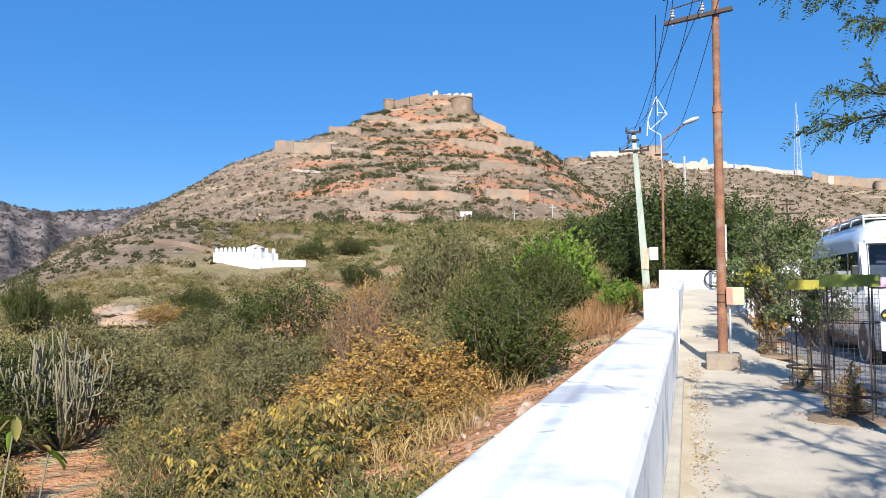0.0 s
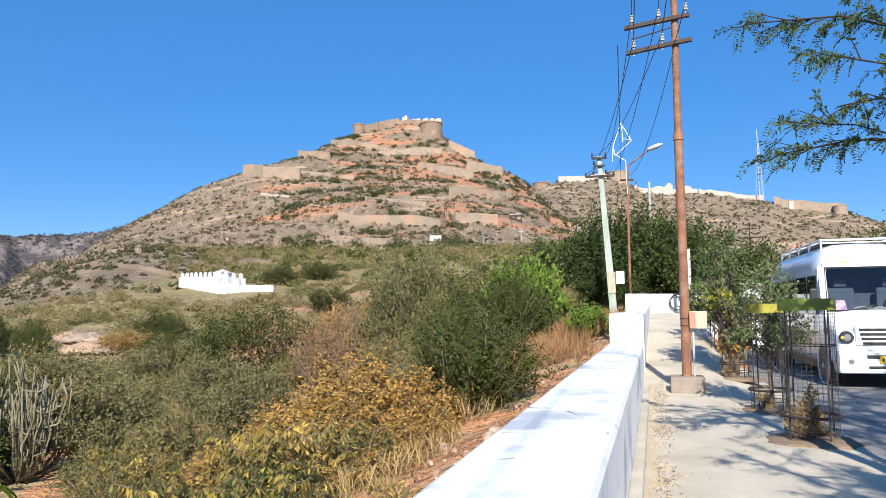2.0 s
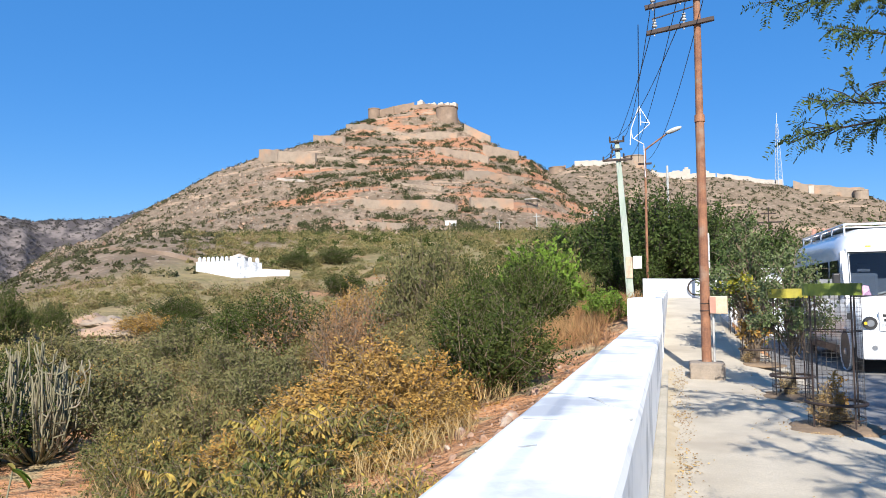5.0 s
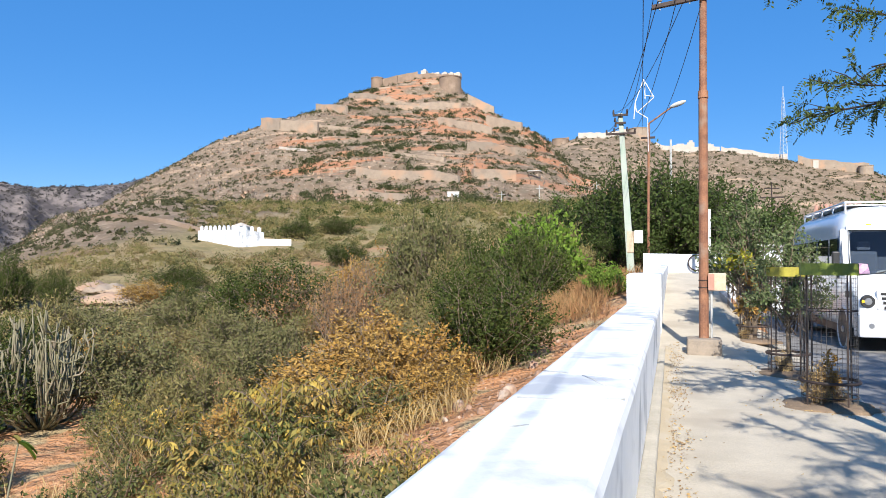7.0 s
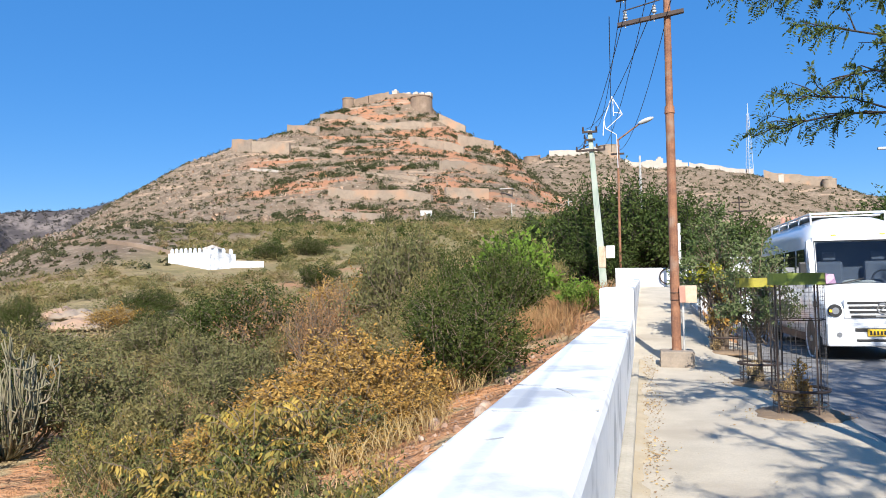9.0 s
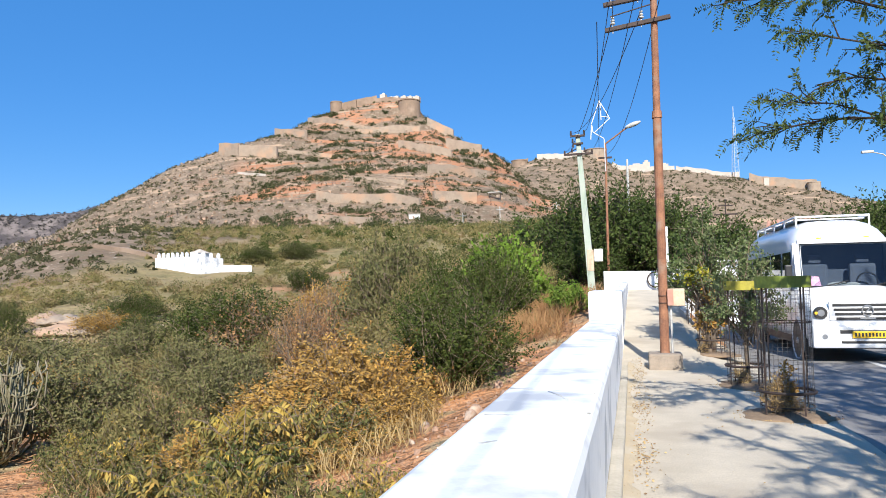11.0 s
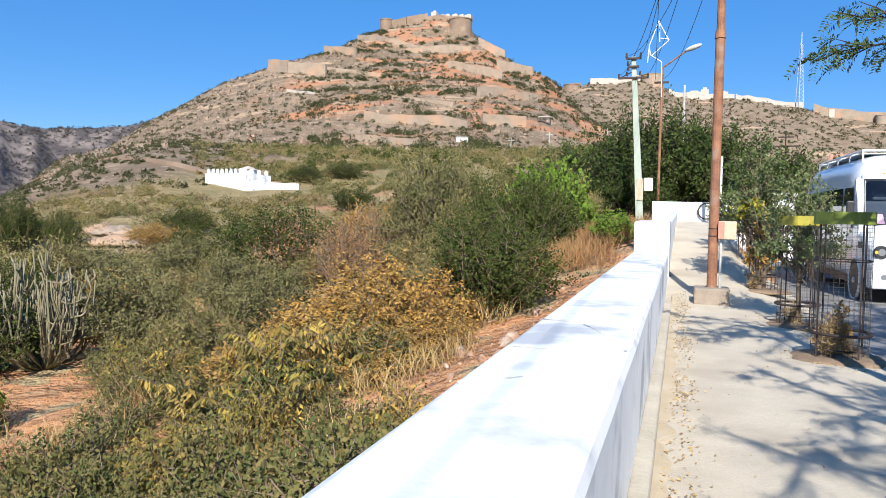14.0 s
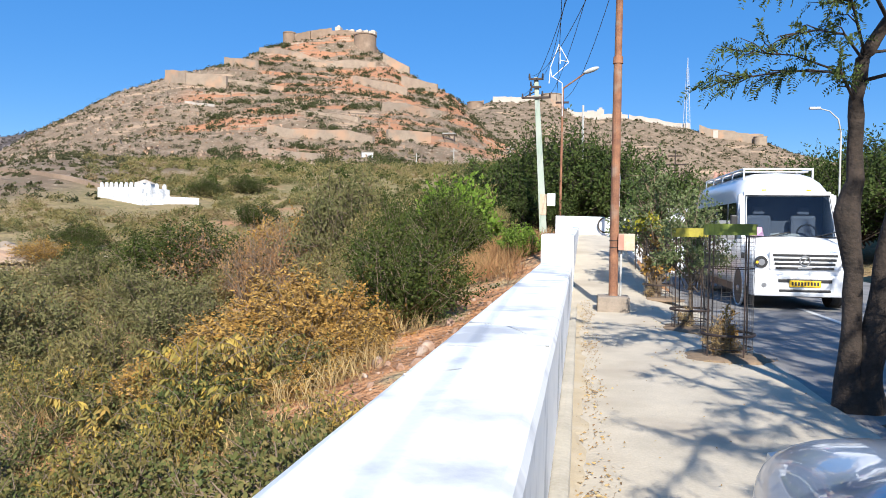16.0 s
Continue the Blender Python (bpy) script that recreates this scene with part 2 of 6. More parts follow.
def ground_material():
    """Red soil and straw near by, stony tan slopes with rusty bands on the hill, grey-brown scrub tinted for haze far
    off.
    """
    m = bpy.data.materials.new("dry_ground")
    m.use_nodes = True
    n, l = m.node_tree.nodes, m.node_tree.links
    b = n["Principled BSDF"]
    geo = n.new("ShaderNodeNewGeometry")

    def tex(scale, detail=5, stretch=None):
        q = n.new("ShaderNodeTexNoise")
        q.inputs["Scale"].default_value, q.inputs["Detail"].default_value, q.inputs["Roughness"].default_value = scale, detail, 0.62
        if stretch:
            mp = n.new("ShaderNodeMapping")
            mp.inputs["Scale"].default_value = stretch
            l.new(geo.outputs["Position"], mp.inputs["Vector"])
            l.new(mp.outputs[0], q.inputs["Vector"])
        else:
            l.new(geo.outputs["Position"], q.inputs["Vector"])
        return q.outputs["Fac"]

    def span(v, a, b_):
        q = n.new("ShaderNodeMapRange")
        q.interpolation_type = "SMOOTHSTEP"
        q.inputs[1].default_value, q.inputs[2].default_value = a, b_
        l.new(v, q.inputs[0])
        return q.outputs[0]

    def blend(f, a, c):
        q = n.new("ShaderNodeMix")
        q.data_type = "RGBA"
        l.new(f, q.inputs[0])
        for s, v in ((6, a), (7, c)):
            if isinstance(v, tuple):
                q.inputs[s].default_value = (*v, 1)
            else:
                l.new(v, q.inputs[s])
        return q.outputs[2]

    def times(a, c):
        q = n.new("ShaderNodeMath")
        q.operation = "MULTIPLY"
        l.new(a, q.inputs[0])
        l.new(c, q.inputs[1])
        return q.outputs[0]

    length = n.new("ShaderNodeVectorMath")
    length.operation = "LENGTH"
    l.new(geo.outputs["Position"], length.inputs[0])
    far = length.outputs["Value"]
    xyz = n.new("ShaderNodeSeparateXYZ")
    l.new(geo.outputs["Position"], xyz.inputs[0])
    grain = tex(9, 6)
    soil = blend(span(grain, 0.35, 0.7), (0.47, 0.22, 0.10), (0.52, 0.30, 0.17))
    soil = blend(span(tex(0.55), 0.50, 0.62), soil, (0.42, 0.32, 0.18))
    soil = blend(span(tex(0.18), 0.54, 0.66), soil, (0.33, 0.25, 0.13))
    field = blend(span(tex(0.06), 0.40, 0.60), (0.31, 0.24, 0.13), (0.23, 0.195, 0.095))
    field = blend(span(tex(1.1), 0.50, 0.72), field, (0.36, 0.26, 0.15))
    field = blend(span(tex(0.035), 0.58, 0.66), field, (0.40, 0.22, 0.13))
    hill = blend(span(tex(0.10), 0.36, 0.64), (0.20, 0.145, 0.10), (0.30, 0.225, 0.16))
    hill = blend(span(tex(0.45, 8), 0.48, 0.60), hill, (0.19, 0.15, 0.105))
    hill = blend(span(tex(0.8, 8), 0.58, 0.68), hill, (0.40, 0.32, 0.24))
    rust = times(span(tex(0.042, 6, (0.5, 0.5, 2.6)), 0.47, 0.55), span(xyz.outputs[2], 18, 34))
    east = n.new("ShaderNodeMath")
    east.operation = "SUBTRACT"
    east.inputs[0].default_value = 520
    l.new(far, east.inputs[1])
    rust = times(rust, span(east.outputs[0], 0, 60))
    rust = times(rust, span(xyz.outputs[0], -178, -152))
    hill = blend(rust, hill, (0.42, 0.205, 0.115))
    pale = times(span(tex(0.07, 5, (0.4, 0.4, 4.0)), 0.58, 0.64), span(xyz.outputs[2], 24, 40))
    hill = blend(pale, hill, (0.42, 0.30, 0.205))
    # the far mountain's haze is put into this greyer, cooler colour
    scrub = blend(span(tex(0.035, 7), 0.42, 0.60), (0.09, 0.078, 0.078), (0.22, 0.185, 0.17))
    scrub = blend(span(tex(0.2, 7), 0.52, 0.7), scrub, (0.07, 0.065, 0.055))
    col = blend(span(far, 22, 45), soil, field)
    col = blend(span(far, 130, 205), col, hill)
    west = n.new("ShaderNodeMath")
    west.operation = "MULTIPLY"
    west.inputs[1].default_value = -1
    l.new(xyz.outputs[0], west.inputs[0])
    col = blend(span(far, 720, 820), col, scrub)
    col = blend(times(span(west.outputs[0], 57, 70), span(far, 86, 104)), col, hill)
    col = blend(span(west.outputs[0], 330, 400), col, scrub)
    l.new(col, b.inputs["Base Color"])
    b.inputs["Roughness"].default_value = 1.0
    b.inputs["Specular IOR Level"].default_value = 0.1
    bn = n.new("ShaderNodeBump")
    bn.inputs["Strength"].default_value, bn.inputs["Distance"].default_value = 0.7, 0.06
    l.new(grain, bn.inputs["Height"])
    bn2 = n.new("ShaderNodeBump")
    bn2.inputs["Strength"].default_value, bn2.inputs["Distance"].default_value = 0.8, 1.6
    l.new(tex(0.5, 6), bn2.inputs["Height"])
    l.new(bn2.outputs[0], bn.inputs["Normal"])
    l.new(bn.outputs[0], b.inputs["Normal"])
    return m


M_GROUND = ground_material()


# ---- building helpers ----
def mesh_of(name, verts, faces, material, smooth_shade=False):
    me = bpy.data.meshes.new(name)
    me.from_pydata(verts, [], faces)
    me.materials.append(material)
    if smooth_shade:
        me.polygons.foreach_set("use_smooth", [True] * len(me.polygons))
    me.update()
    return me


def thing(name, label, category, at=(0, 0, 0), group="", rz=0.0, kind=""):
    e = new(name)
    e.matrix_basis = pose(*at, 0, 0, rz)
    return tagged(e, label, category, group, kind)


def part(name, bm, material, parent, label="", smooth_shade=False):
    """Links a bmesh, or a ready mesh, as one mesh object under a thing or a part."""
    if isinstance(bm, bpy.types.Mesh):
        me = bm
    else:
        me = bpy.data.meshes.new(name)
        bm.to_mesh(me)
        bm.free()
        me.materials.append(material)
        if smooth_shade:
            me.polygons.foreach_set("use_smooth", [True] * len(me.polygons))
    ob = new(name, me)
    ob.parent = parent
    return tagged(ob, label) if label else ob


def box(x0, x1, y0, y1, z0, z1, bevel=0.0, bm=None):
    bm = bm or bmesh.new()
    made = bmesh.ops.create_cube(bm, size=1, matrix=Matrix.LocRotScale(((x0 + x1) / 2, (y0 + y1) / 2, (z0 + z1) / 2), None, (x1 - x0, y1 - y0, z1 - z0)))
    if bevel:
        edges = list({e for v in made["verts"] for e in v.link_edges})
        bmesh.ops.bevel(bm, geom=edges, offset=bevel, segments=2, affect="EDGES", profile=0.6)
    return bm


def rod(a, b, r0, r1=None, sides=10, bm=None):
    """A round bar from a to b."""
    bm = bm or bmesh.new()
    a, b = Vector(a), Vector(b)
    turn = (b - a).to_track_quat("Z", "Y").to_matrix().to_4x4()
    bmesh.ops.create_cone(bm, cap_ends=True, segments=sides, radius1=r0, radius2=r0 if r1 is None else r1, depth=(b - a).length, matrix=Matrix.Translation((a + b) / 2) @ turn)
    return bm


def tube_lists(points, radii, sides, verts, faces):
    """Adds a bent tapered tube to lists of verts and faces."""
    start = len(verts)
    pts = [Vector(p) for p in points]
    for k, p in enumerate(pts):
        d = (pts[min(k + 1, len(pts) - 1)] - pts[max(k - 1, 0)]).normalized()
        side = d.cross(Vector((0.3, 0.2, 1.0)) if abs(d.z) < 0.9 else Vector((1, 0.1, 0))).normalized()
        up = d.cross(side)
        for s in range(sides):
            a = 2 * math.pi * s / sides
            verts.append(tuple(p + (side * math.cos(a) + up * math.sin(a)) * radii[k]))
    for k in range(len(pts) - 1):
        for s in range(sides):
            i, j = start + k * sides + s, start + k * sides + (s + 1) % sides
            faces.append((i, j, j + sides, i + sides))
    if len(pts) > 2:
        faces.append(tuple(start + (len(pts) - 1) * sides + s for s in range(sides)))
        faces.append(tuple(start + sides - 1 - s for s in range(sides)))


def tubes(name, runs, sides, material):
    verts, faces = [], []
    for points, radii in runs:
        tube_lists(points, radii, sides, verts, faces)
    return mesh_of(name, verts, faces, material, True)


def torus(radius, thick, at, axis="Z", seg=28, sides=8, bm=None):
    bm = bm or bmesh.new()
    turn = {"Z": Matrix.Identity(4), "Y": Matrix.Rotation(math.pi / 2, 4, "X"), "X": Matrix.Rotation(math.pi / 2, 4, "Y")}[axis]
    rings = []
    for k in range(seg):
        a = 2 * math.pi * k / seg
        ring = []
        for s in range(sides):
            c = 2 * math.pi * s / sides
            q = Vector(((radius + thick * math.cos(c)) * math.cos(a), (radius + thick * math.cos(c)) * math.sin(a), thick * math.sin(c)))
            ring.append(bm.verts.new(Vector(at) + turn @ q))
        rings.append(ring)
    for k in range(seg):
        p, q = rings[k], rings[(k + 1) % seg]
        for s in range(sides):
            bm.faces.new((p[s], q[s], q[(s + 1) % sides], p[(s + 1) % sides]))
    return bm


def leaves_mesh(name, places, ways, length, width, material, rng, curl=0.25):
    """Many small pointed leaves, each its own island, as one mesh."""
    places, ways = np.asarray(places, float), np.asarray(ways, float)
    k = len(places)
    ways /= np.linalg.norm(ways, axis=1, keepdims=True) + 1e-9
    across = np.cross(ways, rng.normal(size=(k, 3)))
    across /= np.linalg.norm(across, axis=1, keepdims=True) + 1e-9
    size = (0.65 + 0.7 * rng.random((k, 1)))
    lens, wid = length * size, width * size
    normal = np.cross(ways, across)
    v = np.empty((k, 4, 3))
    v[:, 0] = places
    v[:, 1] = places + ways * lens * 0.5 + across * wid * 0.5 + normal * lens * curl * 0.2
    v[:, 2] = places + ways * lens - normal * lens * curl * 0.3
    v[:, 3] = places + ways * lens * 0.5 - across * wid * 0.5 + normal * lens * curl * 0.2
    me = bpy.data.meshes.new(name)
    me.vertices.add(4 * k)
    me.vertices.foreach_set("co", v.ravel())
    me.loops.add(4 * k)
    me.loops.foreach_set("vertex_index", np.arange(4 * k))
    me.polygons.add(k)
    me.polygons.foreach_set("loop_start", np.arange(0, 4 * k, 4))
    me.materials.append(material)
    me.update(calc_edges=True)
    return me


def on_land(x, y):
    return float(land(np.array([x]), np.array([y]))[0])


# ---- the lie of the land ----
def lattice(ix, iy, seed):
    v = np.sin(ix * 127.1 + iy * 311.7 + seed * 74.7) * 43758.5453
    return v - np.floor(v)


def value_noise(x, y, seed=0):
    ix, iy = np.floor(x), np.floor(y)
    fx, fy = x - ix, y - iy
    fx, fy = fx * fx * (3 - 2 * fx), fy * fy * (3 - 2 * fy)
    low = lattice(ix, iy, seed) * (1 - fx) + lattice(ix + 1, iy, seed) * fx
    high = lattice(ix, iy + 1, seed) * (1 - fx) + lattice(ix + 1, iy + 1, seed) * fx
    return low * (1 - fy) + high * fy


def fbm(x, y, seed=0, octaves=4):
    total, amp = 0, 0.5
    for k in range(octaves):
        total = total + amp * (value_noise(x * 2**k, y * 2**k, seed + k) - 0.5)
        amp *= 0.5
    return total


def smooth(a, b, v):
    t = np.clip((v - a) / (b - a), 0, 1)
    return t * t * (3 - 2 * t)


def smax(a, b, k):
    h = np.clip(0.5 + 0.5 * (a - b) / k, 0, 1)
    return b * (1 - h) + a * h + k * h * (1 - h)


def ramp(y):
    """Height of the pavement: level at first, then climbing to the far wall."""
    return 0.1 * smooth(9, 14, y) + 1.27 * smooth(12.5, 25, y)


HILL = (-139.0, 428.0)
HILL_FRONT = ([0, 34, 41, 55, 75, 109, 155, 178, 258, 330, 420, 900], [113, 111, 106, 93, 82, 70, 53, 44, 15, 1, -15, -60])
HILL_WEST = ([0, 34, 48, 60, 80, 110, 140, 170, 200, 240, 300, 420, 900], [113, 111, 106, 101.0, 88.6, 78.5, 64.3, 46.3, 23.6, 14.4, 12, -15, -60])
HILL_EAST = ([0, 25, 41, 58, 75, 92, 109, 130, 155, 178, 258, 330, 420, 900], [113, 107, 98.4, 97.1, 87.7, 82.2, 74.4, 70.7, 53, 44, 15, 1, -15, -60])
RIDGE = ([-40, -20, -8.8, -7, -5, -3.5, -2, -0.7, 1.2, 3.5, 5.8, 8, 10.1, 13, 15, 22, 40], [20, 90.1, 115.6, 118.0, 115.9, 118.3, 112.3, 103.9, 99.1, 97.8, 94.5, 89.8, 81.7, 76.2, 67.1, 48.1, 20])
MOUNTAIN = ([-110, -75, -58, -55.5, -53.5, -51.5, -49.5, -47, -44.5, -42, -39.5, -37, -34, -26], [30, 130, 119.8, 111.4, 110.1, 119.1, 104.5, 90.6, 96.9, 99.3, 116.4, 132.0, 137.0, 60])


def land(x, y, fine=True):
    """Height of the ground at plan places x, y."""
    x, y = np.asarray(x, float), np.asarray(y, float)
    r = np.hypot(x, y) + 1e-6
    az = np.degrees(np.arctan2(x, y))
    w = np.maximum(-0.9 - x, 0)
    p = ramp(y)
    near = p * np.exp(-w / 16) - 0.1 - 2.5 * (1 - np.exp(-(w + 0.3 * np.maximum(6 - y, 0)) / 9))
    near = np.where(x > -0.9, p * (1 - smooth(1, 3, x)) - 0.35 + 1.5 * smooth(10, 24, x) * smooth(8, 20, y), near)
    near = near - 0.6 * smooth(0.3, 2.2, w) * (1 - smooth(6.5, 9.5, y))
    near = near + np.where(x > -0.9, 0, 0.5 * fbm(x / 5, y / 5, 3, 3) * smooth(0, 4, w))
    side = 0.12 + 0.88 * smooth(-58, -38, az) * (1 - 0.6 * smooth(20, 60, np.abs(az + 20) - 20)) * (1 - 0.75 * smooth(-1, 10, az))
    base = near + 17.5 * side * smooth(40, 170, r) - 14 * smooth(105, 260, r) * (1 - smooth(-52, -38, az)) * (az > -140)
    # main hill
    c = math.atan2(HILL[0], HILL[1])
    u = (x - HILL[0]) * math.cos(c) - (y - HILL[1]) * math.sin(c)
    v = (x - HILL[0]) * math.sin(c) + (y - HILL[1]) * math.cos(c)
    u = u * np.where(u > 0, 1 + 1.0 * smooth(0, 30, u), 1.0)
    d = np.hypot(u, v * np.where(v > 0, 1.3, 1.0)) + 1e-6
    bend = 1 + 0.08 * fbm(u / 60, v / 60, 11, 3) * smooth(30, 90, d)
    west, east = smooth(0.1, 0.9, -u / d), smooth(0.1, 0.9, u / d)
    hill = np.interp(d * bend, *HILL_FRONT) * (1 - west - east) + np.interp(d, *HILL_WEST) * west + np.interp(d, *HILL_EAST) * east
    step = hill / 9.5 + 1.1 * fbm(u / 70, v / 70, 17, 3)
    saw = step - np.floor(step)
    front = smooth(-110, -40, u) * smooth(20, 32, hill) * (1 - smooth(97, 101, hill))
    hill = hill + front * 9.5 * np.clip(0.12 + 1.3 * fbm(u / 30, v / 30, 19, 2), 0, 0.45) * (smooth(0.5, 0.95, saw) - saw)
    hill = hill + 4.5 * fbm(u / 22, v / 22, 23, 5) * smooth(30, 70, d)
    hill = hill - 45 * smooth(45, 56, -az) * (az < 0)
    z = smax(base, hill, 7)
    # ridge with the long fort wall
    top = np.interp(az, *RIDGE)
    top = top + 9 * fbm(az / 2.2, r / 60, 31, 4)
    z = smax(z, top - 0.42 * np.abs(r - 650) + 10 * fbm(x / 45, y / 45, 37, 4), 6)
    # mountain across the valley
    top = np.interp(az, *MOUNTAIN)
    gully = np.abs(fbm(az / 3.5, r / 900, 43, 3)) * 110
    z = smax(z, top - 0.34 * np.abs(r - 1000) - gully * smooth(0, 120, np.abs(r - 1000)) + 26 * fbm(x / 70, y / 70, 47, 4), 8)
    # low rim all round
    z = smax(z, 30 + 60 * fbm(az / 9, 0 * r, 53, 3) - 0.2 * np.abs(r - 1900), 10)
    if fine:
        z = z + np.where(x > -0.9, 0, 0.08 * fbm(x / 0.8, y / 0.8, 61, 3) * smooth(0, 1.5, w))
    return z

# ---- ground, road, pavement, walls ----
def build_ground():
    fine = np.arange(-66, 32, 0.3)
    coarse = np.concatenate([np.arange(32, 180, 6), np.arange(-180, -66, 6)])
    az = np.radians(np.concatenate([fine, coarse]))
    rad = np.concatenate([np.linspace(0.6, 24, 130), np.geomspace(24.5, 170, 70), np.linspace(172, 720, 190), np.linspace(726, 1100, 50), np.geomspace(1130, 3500, 12)])
    a, r = np.meshgrid(az, rad)
    x, y = r * np.sin(a), r * np.cos(a)
    z = land(x, y)
    rows, cols = x.shape
    co = np.stack([x, y, z], -1).reshape(-1, 3)
    i = np.arange(rows * cols).reshape(rows, cols)
    nxt = np.roll(i, -1, axis=1)
    quads = np.stack([i[:-1], nxt[:-1], nxt[1:], i[1:]], -1).reshape(-1, 4)[:, ::-1]
    co = np.vstack([co, [[0, 0, float(land(np.array([0.0]), np.array([0.0]))[0])]]])
    hub = len(co) - 1
    faces = quads.tolist() + [(int(i[0, k]), hub, int(nxt[0, k])) for k in range(cols)]
    me = mesh_of("ground", co.tolist(), faces, M_GROUND, True)
    return tagged(new("ground", me), "dry red soil field, terraced stony hill and far ridges", "ground", kind="structure")


build_ground()


def strip(name, left, right, y0, y1, step, height, depth, material, label):
    """A long slab whose top follows height(x, y), with a thickness."""
    bm = bmesh.new()
    ys = np.arange(y0, y1 + step / 2, step)
    xs = np.linspace(left, right, 9)
    grid = [[bm.verts.new((x, y, height(x, y))) for x in xs] for y in ys]
    for p, q in zip(grid, grid[1:]):
        for k in range(len(xs) - 1):
            bm.faces.new((p[k], p[k + 1], q[k + 1], q[k]))
    rim = bmesh.ops.extrude_edge_only(bm, edges=[e for e in bm.edges if e.is_boundary])
    for v in (g for g in rim["geom"] if isinstance(g, bmesh.types.BMVert)):
        v.co.z -= depth
    me = bpy.data.meshes.new(name)
    bm.to_mesh(me)
    bm.free()
    me.materials.append(material)
    return tagged(new(name, me), label, name, kind="structure")


def pave_height(x, y):
    lift = float(ramp(np.array(y)))
    return lift * (1 - float(smooth(1.0, 2.1, np.array(x)))) - 0.012 * max(x, 0) + 0.006 * math.sin(3 * y + x)


PAVE_EDGE = 2.1
strip("pavement", -0.5, PAVE_EDGE, -9, 27, 0.5, pave_height, 0.3, M_CONCRETE, "pale concrete pavement climbing beside a whitewashed wall")
strip("road", PAVE_EDGE + 0.002, 9.0, -12, 60, 2.0, lambda x, y: -0.06, 0.25, M_ASPHALT, "grey asphalt road in dappled shade")
bm = bmesh.new()
for y0 in (4.0, 13.5, 23.0, 32.5):
    box(4.28, 4.40, y0 - 2.4, y0 + 2.4, -0.07, -0.054, 0, bm)
me = bpy.data.meshes.new("road_line")
bm.to_mesh(me), bm.free()
me.materials.append(M_LINE)
tagged(new("road_line", me), "worn white dashes on the road", "road line", kind="structure")


def rough_wall(name, pts, thick, bottoms, tops, material, label, bevel=0.03):
    """A plastered wall along plan points, with a rounded top edge and slight unevenness."""
    bm = bmesh.new()
    rings = []
    fine_pts = []
    for k in range(len(pts) - 1):
        a, b = Vector(pts[k]), Vector(pts[k + 1])
        count = max(1, int((b - a).length / 0.5))
        for s in range(count + (k == len(pts) - 2)):
            f = s / count
            fine_pts.append((a.lerp(b, f), bottoms[k] * (1 - f) + bottoms[k + 1] * f, tops[k] * (1 - f) + tops[k + 1] * f))
    for k, (p, z0, z1) in enumerate(fine_pts):
        d = (fine_pts[min(k + 1, len(fine_pts) - 1)][0] - fine_pts[max(k - 1, 0)][0]).normalized()
        s = Vector((d.y, -d.x))
        wob = [0.004 * noise.noise((p.x * 1.3, p.y * 1.3, c * 3.1)) for c in range(4)]
        h, g = thick / 2, bevel
        prof = [(-h, z0), (-h + wob[0], z1 - g), (-h + g * 0.35 + wob[0], z1 - g * 0.3), (-h + g + wob[1], z1), (0, z1 + 0.004 + wob[3] * 0.5), (h - g + wob[2], z1), (h - g * 0.35 + wob[2], z1 - g * 0.3), (h + wob[2], z1 - g), (h, z0)]
        rings.append([bm.verts.new((p.x + s.x * u, p.y + s.y * u, z)) for u, z in prof])
    for p, q in zip(rings, rings[1:]):
        for k in range(len(p) - 1):
            bm.faces.new((p[k], p[k + 1], q[k + 1], q[k]))
    bm.faces.new(rings[0][::-1])
    bm.faces.new(rings[-1])
    bmesh.ops.recalc_face_normals(bm, faces=bm.faces)
    me = bpy.data.meshes.new(name)
    bm.to_mesh(me), bm.free()
    me.materials.append(material)
    return tagged(new(name, me), label, "wall", kind="structure")


rough_wall("wall_parapet", [(-0.545, -9), (-0.545, 14.98)], 0.66, [-1.3, -1.3], [0.80, 0.80], M_WHITEWASH, "broad whitewashed parapet wall with a flat top", 0.05)
rough_wall("wall_raised_block", [(-0.53, 14.984), (-0.53, 16.6)], 0.66, [-1.0, -1.0], [1.38, 1.39], M_WHITEWASH, "whitewashed wall block stepping up at the ramp")
rough_wall("wall_ramp_side", [(-0.30, 16.604), (-0.22, 23.9)], 0.2, [-0.3, 0.6], [1.36, 1.62], M_WHITEWASH, "thin whitewashed wall beside the climbing pavement")
rough_wall("wall_far", [(-0.88, 24.1), (2.4, 24.25)], 0.3, [0.2, 0.2], [1.95, 1.90], M_WHITEWASH, "whitewashed wall across the top of the ramp")
rough_wall("ledge", [(-0.165, -9), (-0.165, 14.9)], 0.11, [-0.25, -0.25], [0.075, 0.11], M_CEMENT, "low cement ledge along the foot of the wall", 0.02)

# hairline cracks across the parapet's top; the last line paints a wire shadow
for pts in ([(-0.83, 5.17), (-0.66, 5.09), (-0.51, 5.05), (-0.25, 5.0)], [(-0.80, 4.13), (-0.63, 4.11), (-0.5, 4.15), (-0.24, 4.27)], [(-0.555, 5.03), (-0.46, 4.86), (-0.415, 4.73), (-0.30, 4.57)], [(-0.84, 3.29), (-0.72, 3.36), (-0.61, 3.47)]):
    t = thing("crack", "thin grey line on whitewash, hairline crack and painted shadow alike", "crack", (0, 0, 0.8), "parapet cracks")
    part("crack_shadow_line", tubes("crack_shadow_line", [([(px, py, 0.001) for px, py in pts], [0.006, 0.009, 0.007, 0.005][:len(pts)])], 5, M_GREYCONC), M_GREYCONC, t)

